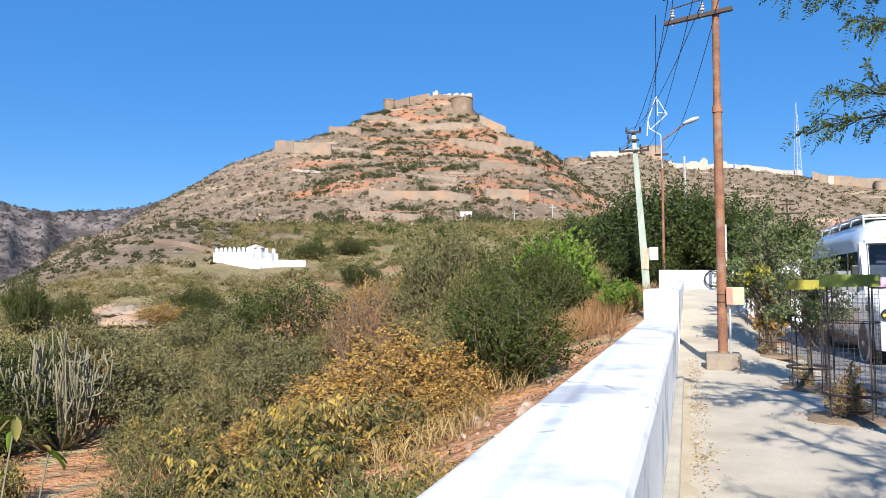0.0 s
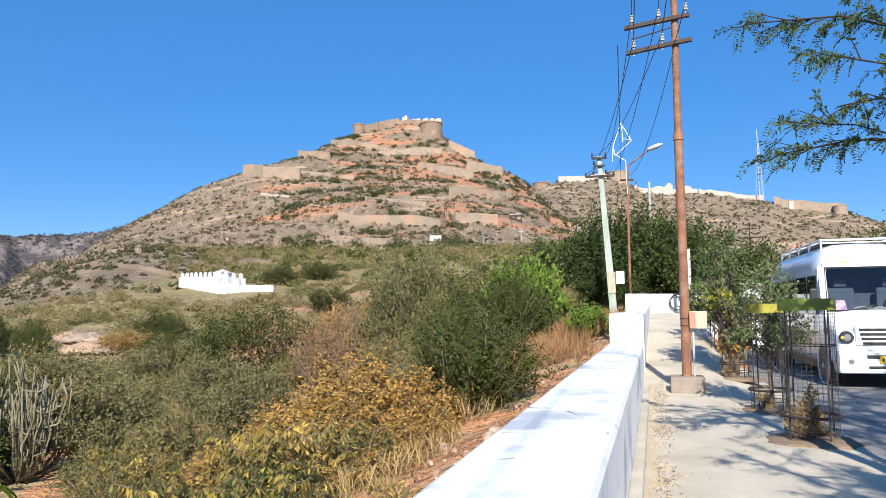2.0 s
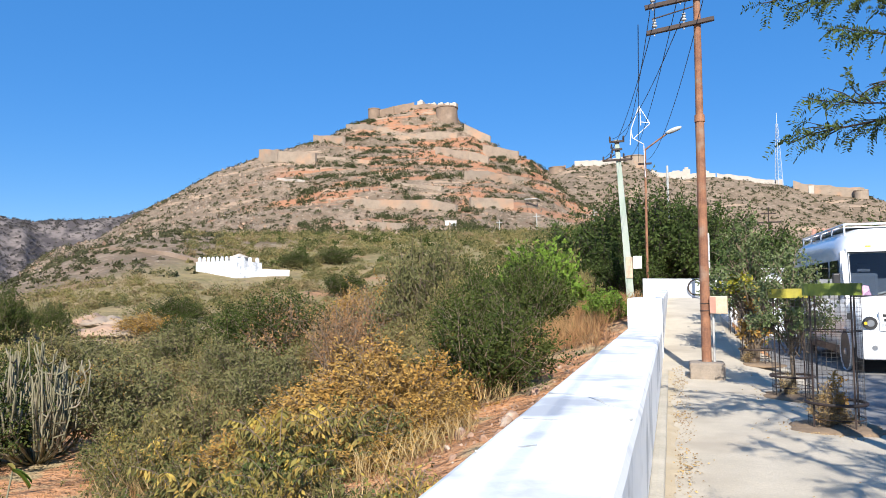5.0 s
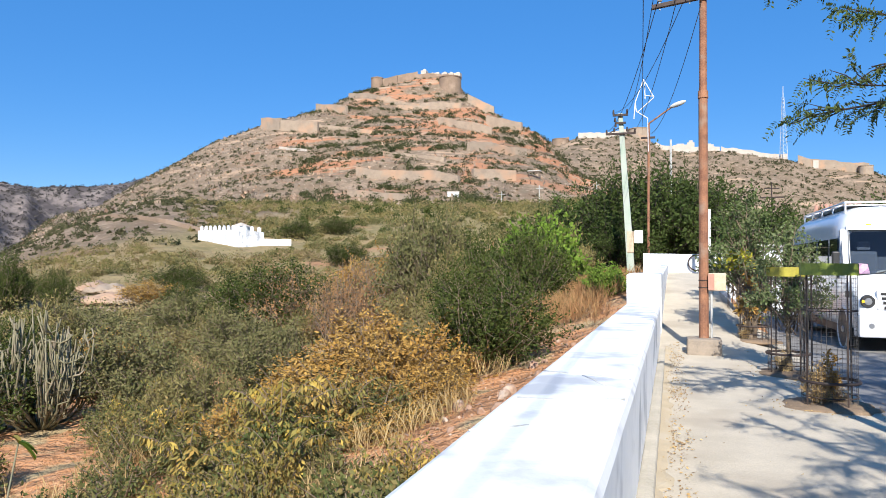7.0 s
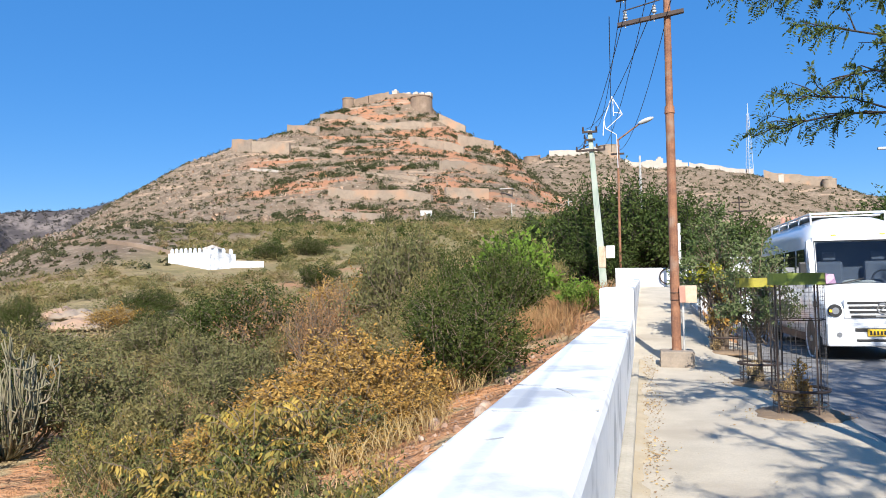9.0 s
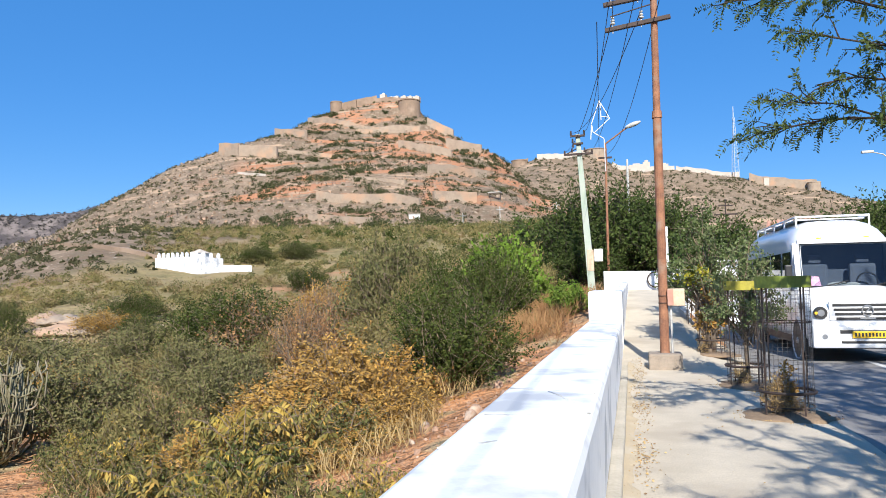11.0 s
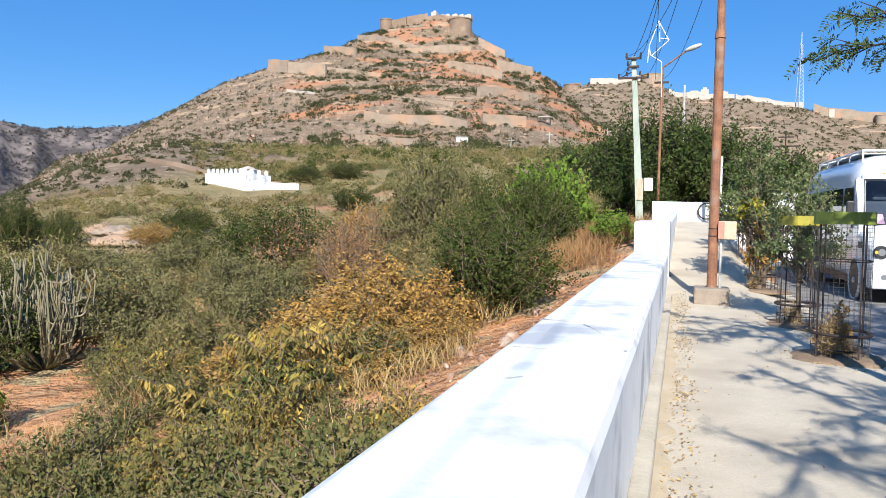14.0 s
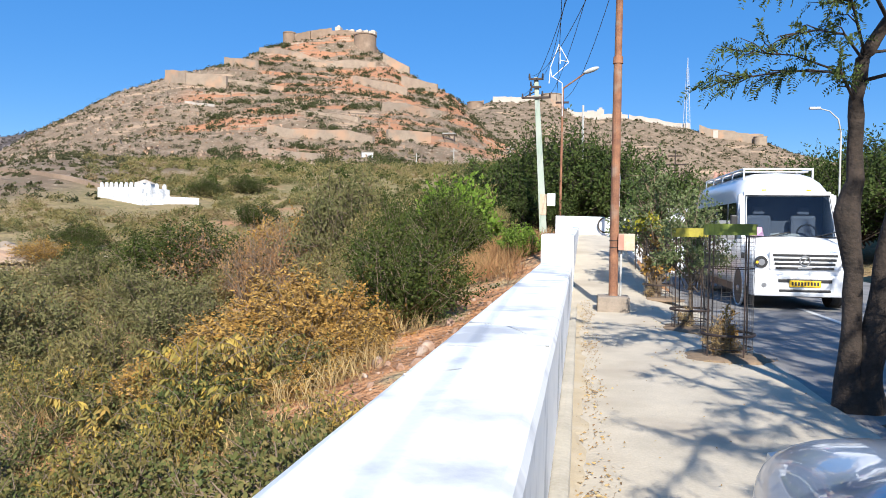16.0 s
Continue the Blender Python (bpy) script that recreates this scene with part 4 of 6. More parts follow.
def shrub(name, label, seed, height, radius, stems, subs, leaves, leaf_len, leaf_wid, material, wood=None, upright=0.5, twig=0.012, category="shrub", droop=0.0, trunk=0.0, group=""):
    """A shrub or small tree: bent stems that fork into twigs, leaves along the twigs, an uneven outline."""
    rg = np.random.default_rng(seed)
    runs, places, ways = [], [], []
    bias = rg.uniform(0.72, 1.12, 7)
    for k in range(stems):
        a = rg.uniform(0, 2 * math.pi)
        reach = radius * math.sqrt(rg.random()) * bias[int(a / (2 * math.pi) * 7) % 7]
        rise = height * (1 - 0.55 * (reach / radius) ** 2) * rg.uniform(0.55, 1.0)
        start = np.array([rg.normal() * 0.12 * radius, rg.normal() * 0.12 * radius, trunk * rg.uniform(0.55, 1.0)])
        end = np.array([math.cos(a) * reach, math.sin(a) * reach, max(rise, trunk * 1.05)])
        mid = start * 0.45 + end * 0.55 + rg.normal(size=3) * 0.08 * radius
        mid[2] = start[2] + (end[2] - start[2]) * (0.35 + 0.35 * upright)
        runs.append(([start, start * 0.5 + mid * 0.5, mid, end], [twig * 1.6, twig * 1.2, twig, twig * 0.3]))
        for s in range(subs):
            f = rg.uniform(0.3, 1.0)
            root = mid * (1 - f) + end * f if f > 0.4 else start * 0.3 + mid * 0.7
            d = unit(unit(end - mid) * 0.5 + rg.normal(size=3) * 0.75 + np.array([0, 0, 0.25 - droop]))
            long = radius * rg.uniform(0.16, 0.42)
            tip = root + d * long
            tip[2] = max(tip[2], 0.04)
            if s % 2:
                runs.append(([root, tip], [twig * 0.5, twig * 0.15]))
            f = rg.random(leaves)[:, None]
            places.append(root * (1 - f) + tip * f + rg.normal(size=(leaves, 3)) * 0.022 * radius)
            ways.append(d * 0.6 + rg.normal(size=(leaves, 3)) * 0.8 + np.array([0, 0, 0.1 - droop]))
    if not trunk:
        # leaves deep inside the crown, along the lower stems
        count = stems * subs * leaves // 2
        pick = rg.integers(0, len(places), count)
        inner = np.array([places[k][0] for k in pick]) * (rg.uniform(0.35, 0.85, (count, 1)))
        places.append(inner + rg.normal(size=(count, 3)) * 0.06 * radius)
        places[-1][:, 2] = np.maximum(places[-1][:, 2], 0.05)
        ways.append(rg.normal(size=(count, 3)))
    t = thing(name, label, category, group=group)
    if trunk:
        runs.insert(0, ([(0, 0, -0.2), (0.05 * radius, 0, trunk * 0.6), (0, 0.05 * radius, trunk)], [twig * 5, twig * 4, twig * 3]))
        trunk_run = runs.pop(0)
        part("trunk", tubes("trunk", [trunk_run], 8, wood or M_BARK), M_BARK, t)
    part("twig_frame", tubes("twig_frame", runs, 3, wood or M_TWIG), M_TWIG, t)
    part("foliage", leaves_mesh("foliage", np.concatenate(places), np.concatenate(ways), leaf_len, leaf_wid, material, rg), material, t)
    return t


def put(ob, x, y, scale=1.0, turn=0.0, z=None, sz=None, first=False):
    m = Matrix.Translation((x, y, on_land(x, y) - 0.04 if z is None else z)) @ Matrix.Rotation(radians(turn), 4, "Z") @ Matrix.Diagonal((scale, scale, sz or scale, 1))
    if first:
        ob.matrix_basis = m
        return ob
    return copy_thing(ob, m)


green = shrub("green_shrub", "dense dark green thorny shrub on red soil", 101, 2.2, 1.45, 100, 9, 16, 0.058, 0.034, M_GREEN)
grey = shrub("grey_shrub", "dense grey-green small-leaved shrub on the slope", 102, 1.5, 1.25, 90, 9, 16, 0.054, 0.028, M_GREY)
brown = shrub("brown_shrub", "shrub with dry golden-brown leaves", 103, 1.7, 1.15, 70, 8, 14, 0.064, 0.028, M_BROWN, droop=0.35)
olive = shrub("olive_shrub", "olive thin-leaved upright shrub", 104, 1.5, 1.0, 70, 7, 9, 0.095, 0.026, M_OLIVE, upright=0.9)
bright = shrub("bright_shrub", "bright green broad-leaved bush in the sun", 105, 2.4, 1.6, 100, 8, 8, 0.13, 0.08, M_BRIGHT)
twiggy = shrub("dry_shrub", "brown twiggy shrub with few leaves", 106, 1.6, 1.25, 90, 9, 3, 0.06, 0.03, M_REDGRASS, upright=0.8, twig=0.014)
herb = shrub("yellowing_weed", "green weed with drooping yellow leaves", 107, 1.0, 0.75, 40, 6, 8, 0.085, 0.024, M_YELLOW, droop=0.6)
low = shrub("low_green_weed", "low dark green weed below the wall", 108, 0.8, 0.85, 56, 8, 9, 0.052, 0.031, M_MIXED)

SPOTS = (
    (green, [
        (-3.5, 14.3, 1.06, 120.0, 0.96), (-14.2, 24.5, 1.85, 205, 1.52), (-16.5, 25.4, 1.12, 281, 1.37), (-6.6, 25.5, 1.02, 266, 1.52), (-13.6, 10.9, 1.12, 54, 1.03), (-15.7, 14.3, 0.78, 134, 1.14),
        (-17.2, 12.4, 0.78, 13, 0.7), (-46.7, 41.1, 1.36, 132, 2.04), (-43.1, 42.1, 0.96, 22, 1.45), (-48.5, 87.8, 1.7, 41, 1.16), (-45.7, 93.8, 1.92, 23, 1.12), (-31.7, 41.6, 0.95, 320, 1.07),
        (-22.5, 41.5, 2.04, 30, 1.19), (-40, 52, 1.67, 30, 1.08), (-34, 72, 1.92, 120, 1.3), (-28, 78, 1.92, 50, 1.19), (-52, 47, 1.53, 75, 0.97), (-23, 14.5, 1.28, 10, 0.86),
        (-5.3, 19.6, 0.99, 77, 1.15), (-4.3, 22.5, 1.08, 200, 1.25),
    ]),
    (grey, [
        (-8.4, 14.2, 1.13, 245, 1.14), (-11.6, 13.6, 1.2, 79, 1.1), (-11.6, 17.9, 1.13, 46, 1.05), (-8.6, 25.9, 1.65, 113, 2.53), (-21.0, 13.9, 1.07, 328, 1.06), (-18.1, 24.3, 1.39, 139, 1.36),
        (-12.4, 28.8, 0.99, 273, 1.35), (-26, 34, 1.91, 200, 1.08), (-18.5, 36, 1.79, 250, 1.19), (-30, 18, 1.66, 35, 1.08), (-24, 25, 1.79, 60, 1.08), (-19, 20, 1.53, 20, 1.08),
    ]),
    (brown, [
        (-5.0, 13.0, 1.42, 155.0, 1.12), (-5.7, 12.0, 1.0, 70, 0.75), (-4.5, 11.9, 0.8, 160, 0.7), (-4.3, 10.3, 0.74, 52, 0.43), (-5.7, 11.6, 0.53, 202, 0.53), (-14.8, 16.6, 0.75, 141, 0.95), (-36.9, 45.1, 1.72, 236, 1.12), (-12.7, 30.8, 1.57, 358, 2.12),
        (-5.6, 9.7, 0.7, 33, 0.55), (-6.6, 13.2, 0.8, 120, 0.6), (-4.0, 11.6, 0.6, 10, 0.5),
    ]),
    (olive, [
        (-8.1, 11.3, 0.86, 34, 0.93), (-8.7, 11.1, 0.55, 10, 0.8), (-7.7, 20.9, 1.27, 30, 1.07), (-7.3, 24.3, 1.23, 274, 1.95), (-19.5, 19.0, 1.56, 133, 1.74), (-12.3, 23.3, 1.16, 265, 1.04),
        (-13.9, 19.9, 0.97, 331, 1.31), (-22.5, 17.5, 1.53, 20, 0.97), (-19.5, 27, 1.66, 10, 0.97), (-3.9, 28.5, 1.4, 10, 2.05), (-16.5, 21.5, 1.53, 100, 0.86), (-6.0, 17.5, 1.02, 90, 0.9),
        (-5.4, 21.5, 1.1, 50, 1.2), (-18.4, 17.2, 1.19, 300, 0.9),
    ]),
    (bright, [
        (-4.3, 25.0, 1.01, 184, 1.36), (-1.8, 21.0, 0.44, 20, 0.32),
    ]),
    (twiggy, [
        (-12.2, 27.8, 1.44, 148, 1.95), (-10.6, 21.9, 0.71, 143, 0.73), (-13.5, 23.8, 1.08, 241, 0.9), (-20, 43, 2.02, 10, 1.1), (-6.9, 28.6, 1.43, 90, 0.92),
    ]),
    (herb, [
        (-14.1, 9.9, 0.63, 109, 0.82), (-5.1, 9.0, 0.48, 211, 0.38), (-4.5, 8.7, 0.46, 216, 0.3), (-5.6, 8.1, 0.46, 306, 0.5), (-6.3, 9.9, 0.68, 147, 0.32), (-4.6, 7.8, 0.48, 220, 0.51),
        (-5.8, 7.9, 0.4, 231, 0.55), (-4.1, 8.3, 0.33, 82, 0.29), (-4.7, 10.3, 0.53, 119, 0.44), (-4.9, 7.6, 0.42, 156, 0.62),
    ]),
    (low, [
        (-6.0, 6.5, 0.59, 99, 0.76), (-5.9, 7.1, 0.56, 84, 0.71), (-4.6, 6.4, 0.7, 158, 0.86), (-4.1, 6.5, 0.73, 148, 0.91), (-3.5, 6.2, 0.71, 321, 0.73), (-3.3, 6.9, 0.69, 190, 0.67),
        (-3.2, 7.3, 0.57, 44, 0.57), (-2.5, 6.4, 0.38, 310, 0.48), (-4.6, 5.6, 0.66, 172, 0.86), (-3.8, 5.5, 0.62, 343, 0.74), (-3.1, 5.5, 0.62, 198, 0.69), (-2.7, 5.7, 0.52, 259, 0.57),
        (-5.1, 5.5, 0.72, 127, 0.92), (-8.4, 9.6, 0.65, 91, 0.57), (-7.0, 8.9, 0.53, 126, 0.39), (-10.2, 11.4, 0.84, 242, 0.93), (-6.1, 10.1, 0.45, 143, 0.19), (-7.7, 5.5, 0.68, 45, 0.87),
        (-6.3, 6.2, 0.47, 3, 0.6), (-9.0, 5.8, 0.68, 149, 0.87), (-7.3, 4.9, 0.62, 293, 0.79), (-6.7, 5.2, 0.54, 159, 0.7), (-3.1, 16.0, 0.88, 260, 0.86), (-2.6, 20.2, 1.1, 99, 0.48),
        (-2.2, 4.6, 0.75, 310, 0.61), (-1.7, 4.0, 0.67, 20, 0.61), (-3.2, 4.2, 0.89, 90, 0.69), (-5.4, 7.9, 0.77, 33, 0.65), (-3.7, 7.6, 0.59, 77, 0.44), (-4.4, 6.9, 0.77, 120, 0.61),
        (-5.0, 6.2, 0.77, 300, 0.65), (-2.6, 5.0, 0.59, 10, 0.61), (-3.9, 4.9, 0.77, 70, 0.73), (-5.8, 4.8, 0.54, 160, 0.46),
    ]),
)
for ob, spots in SPOTS:
    for k, (x, y, s, turn, sz) in enumerate(spots):
        put(ob, x, y, s, turn, sz=sz, first=(k == 0))
small = shrub("small_weed", "small green and straw-coloured weed on red soil", 109, 0.7, 0.62, 26, 6, 12, 0.04, 0.022, M_MIXED, upright=0.8)
put(small, -4.2, 5.7, 1.0, 0, first=True)
# small weeds that fill the slope below the wall, but for the bare red patch and the verge
rw = np.random.default_rng(15)
filled = 0
while filled < 205:
    x, y = rw.uniform(-10.5, -1.6), rw.uniform(2.8, 12.5)
    if math.hypot(x + 8.3, (y - 7.9) * 0.8) < 1.25 or (x > -3.9 and y > 6.6) or math.hypot(x + 10.6, y - 9.8) < 1.3 or math.hypot(x, y) < 4.2:
        continue
    kind = rw.choice(4, p=[0.68, 0.17, 0.09, 0.06])
    s = rw.uniform(0.75, 1.3) * (1.0 if kind < 2 else 0.5)
    put((small, herb, olive, brown)[kind], x, y, round(s, 2), rw.uniform(0, 360), sz=round(s * rw.uniform(0.8, 1.15) * (1.0, 1.0, 0.6, 0.5)[kind], 2))
    filled += 1


def euphorbia(x, y):
    """A clump of candelabra stems that sweep out, fork again and again and then stand upright, leafless and knobbly."""
    rg = np.random.default_rng(41)
    t = thing("cactus_bush", "leafless grey-green candelabra cactus bush on red soil", "cactus", (x, y, on_land(x, y) - 0.05))
    for k in range(54):
        a, reach = rg.uniform(0, 2 * math.pi), 1.05 * rg.random() ** 0.55
        h = rg.uniform(1.35, 2.5) * (1 - 0.22 * (reach / 1.05) ** 2)
        d = np.array([math.cos(a), math.sin(a), 0.0])
        up = np.array([0, 0, 1.0])
        low = rg.uniform(0.05, 0.2)
        pts = [d * 0.06, d * reach * 0.55 + up * low * h, d * reach * 0.9 + up * (low + 0.16) * h]
        f = low + 0.16
        while f < 0.97:
            f += rg.uniform(0.14, 0.24)
            pts.append(d * reach * (0.95 + 0.2 * f) + rg.normal(size=3) * [0.055, 0.055, 0] + up * min(f, 1.0) * h)
        runs = [(pts, np.linspace(0.027, 0.015, len(pts)))]
        for s in range(rg.integers(2, 6)):
            i = rg.integers(1, len(pts) - 1)
            q = pts[i] * 0.5 + pts[i + 1] * 0.5
            off = np.array([rg.normal() * 0.13, rg.normal() * 0.13, 0])
            top = min(h * rg.uniform(0.25, 0.6), max(h * 1.02 - q[2], 0.2))
            runs.append(([q, q + off * 0.8 + up * 0.05, q + off + up * top * 0.5, q + off * 1.2 + rg.normal(size=3) * 0.03 + up * top], [0.018, 0.021, 0.019, 0.012]))
        part("stem", tubes("stem", runs, 6, M_CACTUS), M_CACTUS, t)
    return t


euphorbia(-12.5, 12.1)


def pinnate_weed(seed):
    """Arching fronds with two ranks of drooping yellow leaflets."""
    rg = np.random.default_rng(seed)
    t = thing("pinnate_weed", "arching weed with ranks of drooping yellow leaflets", "weed", group="yellow weeds")
    runs, places, ways = [], [], []
    for k in range(13):
        a, out, h = rg.uniform(0, 2 * math.pi), rg.uniform(0.45, 0.95), rg.uniform(0.7, 1.25)
        d = np.array([math.cos(a), math.sin(a), 0])
        side = np.array([-d[1], d[0], 0])
        f = np.linspace(0, 1, 7)[:, None]
        line = d * out * f**1.6 + np.array([0, 0, h]) * (1.5 * f - 0.62 * f**2.4)
        runs.append((list(line), np.linspace(0.011, 0.004, 7)))
        for s in np.linspace(0.35, 1, 15):
            p = np.array([np.interp(s, f[:, 0], line[:, c]) for c in range(3)])
            for sg in (-1, 1):
                places.append(p)
                ways.append(side * sg * 0.6 + d * 0.25 + np.array([0, 0, -0.7]) + rg.normal(size=3) * 0.15)
    part("twig_frame", tubes("twig_frame", runs, 4, M_TWIG), M_TWIG, t)
    part("foliage", leaves_mesh("foliage", places, ways, 0.125, 0.042, M_YELLOW, rg), M_YELLOW, t)
    return t


pinnate = pinnate_weed(51)
put(pinnate, -5.1, 9.0, 1.05, 0, first=True)
for x, y, s, turn in ((-4.5, 9.7, 0.9, 80), (-5.9, 8.1, 0.85, 160), (-4.5, 8.0, 0.8, 220), (-5.9, 9.9, 0.9, 300), (-9.3, 5.9, 0.55, 40)):
    put(pinnate, x, y, s, turn)


def bare_tree(x, y):
    rg = np.random.default_rng(43)
    t = thing("bare_tree", "small leafless grey tree in the scrub", "tree", (x, y, on_land(x, y)))
    runs = []

    def fork(p, d, r, n):
        q = p + d * rg.uniform(0.35, 0.6)
        runs.append(([p, (p + q) / 2 + rg.normal(size=3) * 0.03, q], [r, r * 0.85, r * 0.7]))
        if n:
            for _ in range(2 + (rg.random() < 0.5)):
                fork(q, unit(d + rg.normal(size=3) * 0.5 + np.array([0, 0, 0.05])), r * 0.62, n - 1)

    for _ in range(4):
        fork(np.array([0, 0, 0.0]), unit(rg.normal(size=3) * 0.5 + np.array([0, 0, 1.0])), 0.05, 4)
    part("trunk", tubes("trunk", runs[:1], 7, M_CACTUS), M_CACTUS, t)
    part("twig_frame", tubes("twig_frame", runs[1:], 4, M_CACTUS), M_CACTUS, t)


bare_tree(-16.9, 12.0)


def tall_weed(x, y, z, pts, leaves, seed):
    """A thin bare stem with a few large wilting leaves at its head."""
    rg = np.random.default_rng(seed)
    t = thing("milkweed", "thin pale stem with large wilting yellow-green leaves", "weed", (x, y, z), "milkweeds")
    part("stem", tubes("stem", [(pts, np.linspace(0.008, 0.004, len(pts)))], 6, M_CACTUS), M_CACTUS, t)
    head = np.array(pts[-1])
    for k in range(leaves):
        bm = bmesh.new()
        d = unit(rg.normal(size=3) * [1, 1, 0.6] + [0, 0, -0.25])
        side = unit(np.cross(d, [0.1, 0.2, 1]))
        up = np.cross(side, d)
        length, width = rg.uniform(0.06, 0.11), rg.uniform(0.04, 0.07)
        rows = []
        for f, w in ((0, 0.15), (0.25, 0.85), (0.55, 1.0), (0.82, 0.65), (1.0, 0.05)):
            c = head + d * length * f - np.array([0, 0, 0.06 * f * f])
            rows.append([bm.verts.new(c + side * width * 0.5 * w * s + up * (0.014 * abs(s))) for s in (-1, 0, 1)])
        for p, q in zip(rows, rows[1:]):
            for s in range(2):
                bm.faces.new((p[s], p[s + 1], q[s + 1], q[s]))
        part("leaf", bm, M_BRIGHT if k % 3 else M_YELLOW, t, "large yellow-green leaf", True)


MILKWEED = [(-3.0, 2.4, 0.72, -0.17, 0.12, 6), (-3.05, 2.35, 0.56, -0.08, -0.02, 4), (-2.98, 2.5, 0.82, -0.16, 0.40, 4), (-2.93, 2.6, 0.66, -0.04, 0.34, 4), (-3.05, 2.3, 0.44, -0.04, 0.0, 6), (-2.98, 2.42, 0.40, 0.02, 0.02, 5)]
for k, (x, y, top, lx, ly, n) in enumerate(MILKWEED):
    z = on_land(x, y)
    h = top - z
    tall_weed(x, y, z, [(0, 0, -0.05), (lx * 0.25, ly * 0.25, h * 0.4), (lx * 0.6, ly * 0.6, h * 0.75), (lx, ly, h)], n, 60 + k)

# thorn trees behind the wall and across the road
thorn = shrub("thorn_tree", "dense dark green feathery thorn tree", 120, 5.2, 3.2, 120, 9, 13, 0.15, 0.07, M_TREELEAF, M_BARK, 0.4, 0.03, "tree", 0.1, 1.5, "thorn trees")
spots = [(-3.4, 34.5, 1.0, 0), (-0.8, 36.5, 1.15, 70), (2.2, 35.5, 1.05, 140), (5.0, 38.5, 1.0, 200), (-5.2, 38.0, 0.95, 260), (7.4, 42.0, 0.95, 310), (0.8, 41.5, 1.15, 20), (3.6, 31.5, 0.7, 50), (-2.2, 33.0, 0.6, 110),
         (13.4, 40, 1.15, 120), (16.5, 39.5, 1.25, 210), (20.0, 41, 1.3, 280), (19.6, 49, 1.25, 330), (24.0, 42, 1.3, 90), (17.5, 46, 1.4, 60), (10.4, 44.5, 1.1, 15), (12.2, 42.5, 1.2, 170), (14.6, 42.5, 1.3, 250)]
for k, (x, y, s, turn) in enumerate(spots):
    put(thorn, x, y, s, turn, first=(k == 0))

# broken rubble on the red verge
rg = np.random.default_rng(77)
stones = []
for k in range(4):
    bm = bmesh.new()
    bmesh.ops.create_icosphere(bm, subdivisions=2, radius=0.5)
    for v in bm.verts:
        v.co *= 1 + 0.55 * noise.noise(v.co * 2.2 + Vector((k * 7, 0, 0)))
        v.co.z *= 0.65
    me = bpy.data.meshes.new("stone")
    bm.to_mesh(me), bm.free()
    me.materials.append(M_ROCK)
    stones.append(me)
for k in range(70):
    y = rg.uniform(5.5, 16.5) if k > 22 else rg.normal(11.3, 1.6)
    x = -1.1 - abs(rg.normal(0, 0.9)) if k > 22 else -2.3 + rg.normal() * 0.5
    s = rg.uniform(0.05, 0.16) if k > 22 else rg.uniform(0.10, 0.26)
    o = tagged(new("stone", stones[k % 4]), "broken reddish stone on the soil verge", "stone", "verge stones")
    o.matrix_basis = Matrix.Translation((x, y, on_land(x, y) + s * 0.12)) @ Euler(rg.uniform(0, 6.28, 3)).to_matrix().to_4x4() @ Matrix.Scale(s, 4)
kx, ky = rg.uniform(-4.2, -0.95, 1500), rg.uniform(3.5, 18, 1500)
pebbles = leaves_mesh("gravel", np.stack([kx, ky, land(kx, ky) + 0.015], -1), rg.normal(size=(1500, 3)) * [1, 1, 0.12], 0.05, 0.045, M_ROCK, rg)
tagged(new("gravel", pebbles), "loose reddish gravel on the verge", "gravel", kind="stuff")
# bare stony patch with a low bank in the field
kx, ky = rg.normal(-40, 4.5, 900), rg.normal(46, 3.0, 900)
tagged(new("gravel", leaves_mesh("gravel", np.stack([kx, ky, land(kx, ky) + 0.05], -1), rg.normal(size=(900, 3)) * [1, 1, 0.3], 0.3, 0.22, M_TERRACE, rg)), "pale broken stone in a field clearing", "gravel", kind="stuff")
def mound(x, y, sx, sy, sz, turn):
    bm = bmesh.new()
    bmesh.ops.create_icosphere(bm, subdivisions=4, radius=1, matrix=Matrix.Diagonal((sx, sy, sz, 1)))
    for v in bm.verts:
        v.co += v.normal * (0.5 * noise.noise(v.co * 0.5) + 0.35 * noise.noise(v.co * 1.3) + 0.18 * noise.noise(v.co * 3.7))
    t_ = thing("earth_bank", "low pale eroded earth bank in the field", "bank", (x, y, on_land(x, y)), "earth banks", turn)
    part("earth", bm, M_TERRACE, t_, "", True)


mound(-47, 50.5, 4.5, 1.6, 0.55, -30)
mound(-39.5, 46.5, 5.0, 3.0, 0.35, 20)
stone_run("field_wall", "tumbled dry stone field wall", "field wall", [(-88, 58), (-72, 62), (-62, 68)], 0.55, 0.5, M_FORT, 1.5)
stone_run("field_wall", "tumbled dry stone field wall", "field wall", [(-60, 84), (-80, 92), (-95, 100)], 0.55, 0.5, M_FORT, 1.5)
# fallen leaves along the ledge
lx = np.concatenate([rg.normal(0.06, 0.07, 900), rg.uniform(-0.1, 2.0, 70), rg.normal(1.6, 0.28, 500)])
ly = np.concatenate([rg.uniform(2.5, 14, 900), rg.uniform(2, 14, 70), np.concatenate([rg.normal(9.2, 0.35, 250), rg.normal(11.5, 0.35, 250)])])
lx = np.maximum(lx, -0.09)
clump_shift = 0.25 * np.sin(ly * 2.3) * (np.arange(len(ly)) < 900)
ly = ly + clump_shift
lz = np.array([pave_height(a, b) for a, b in zip(lx, ly)]) + 0.012
tagged(new("fallen_leaves", leaves_mesh("fallen_leaves", np.stack([lx, ly, lz], -1), rg.normal(size=(len(lx), 3)) * [1, 1, 0.1], 0.026, 0.013, M_LITTER, rg)), "dry fallen leaves on the pavement", "leaves", kind="stuff")

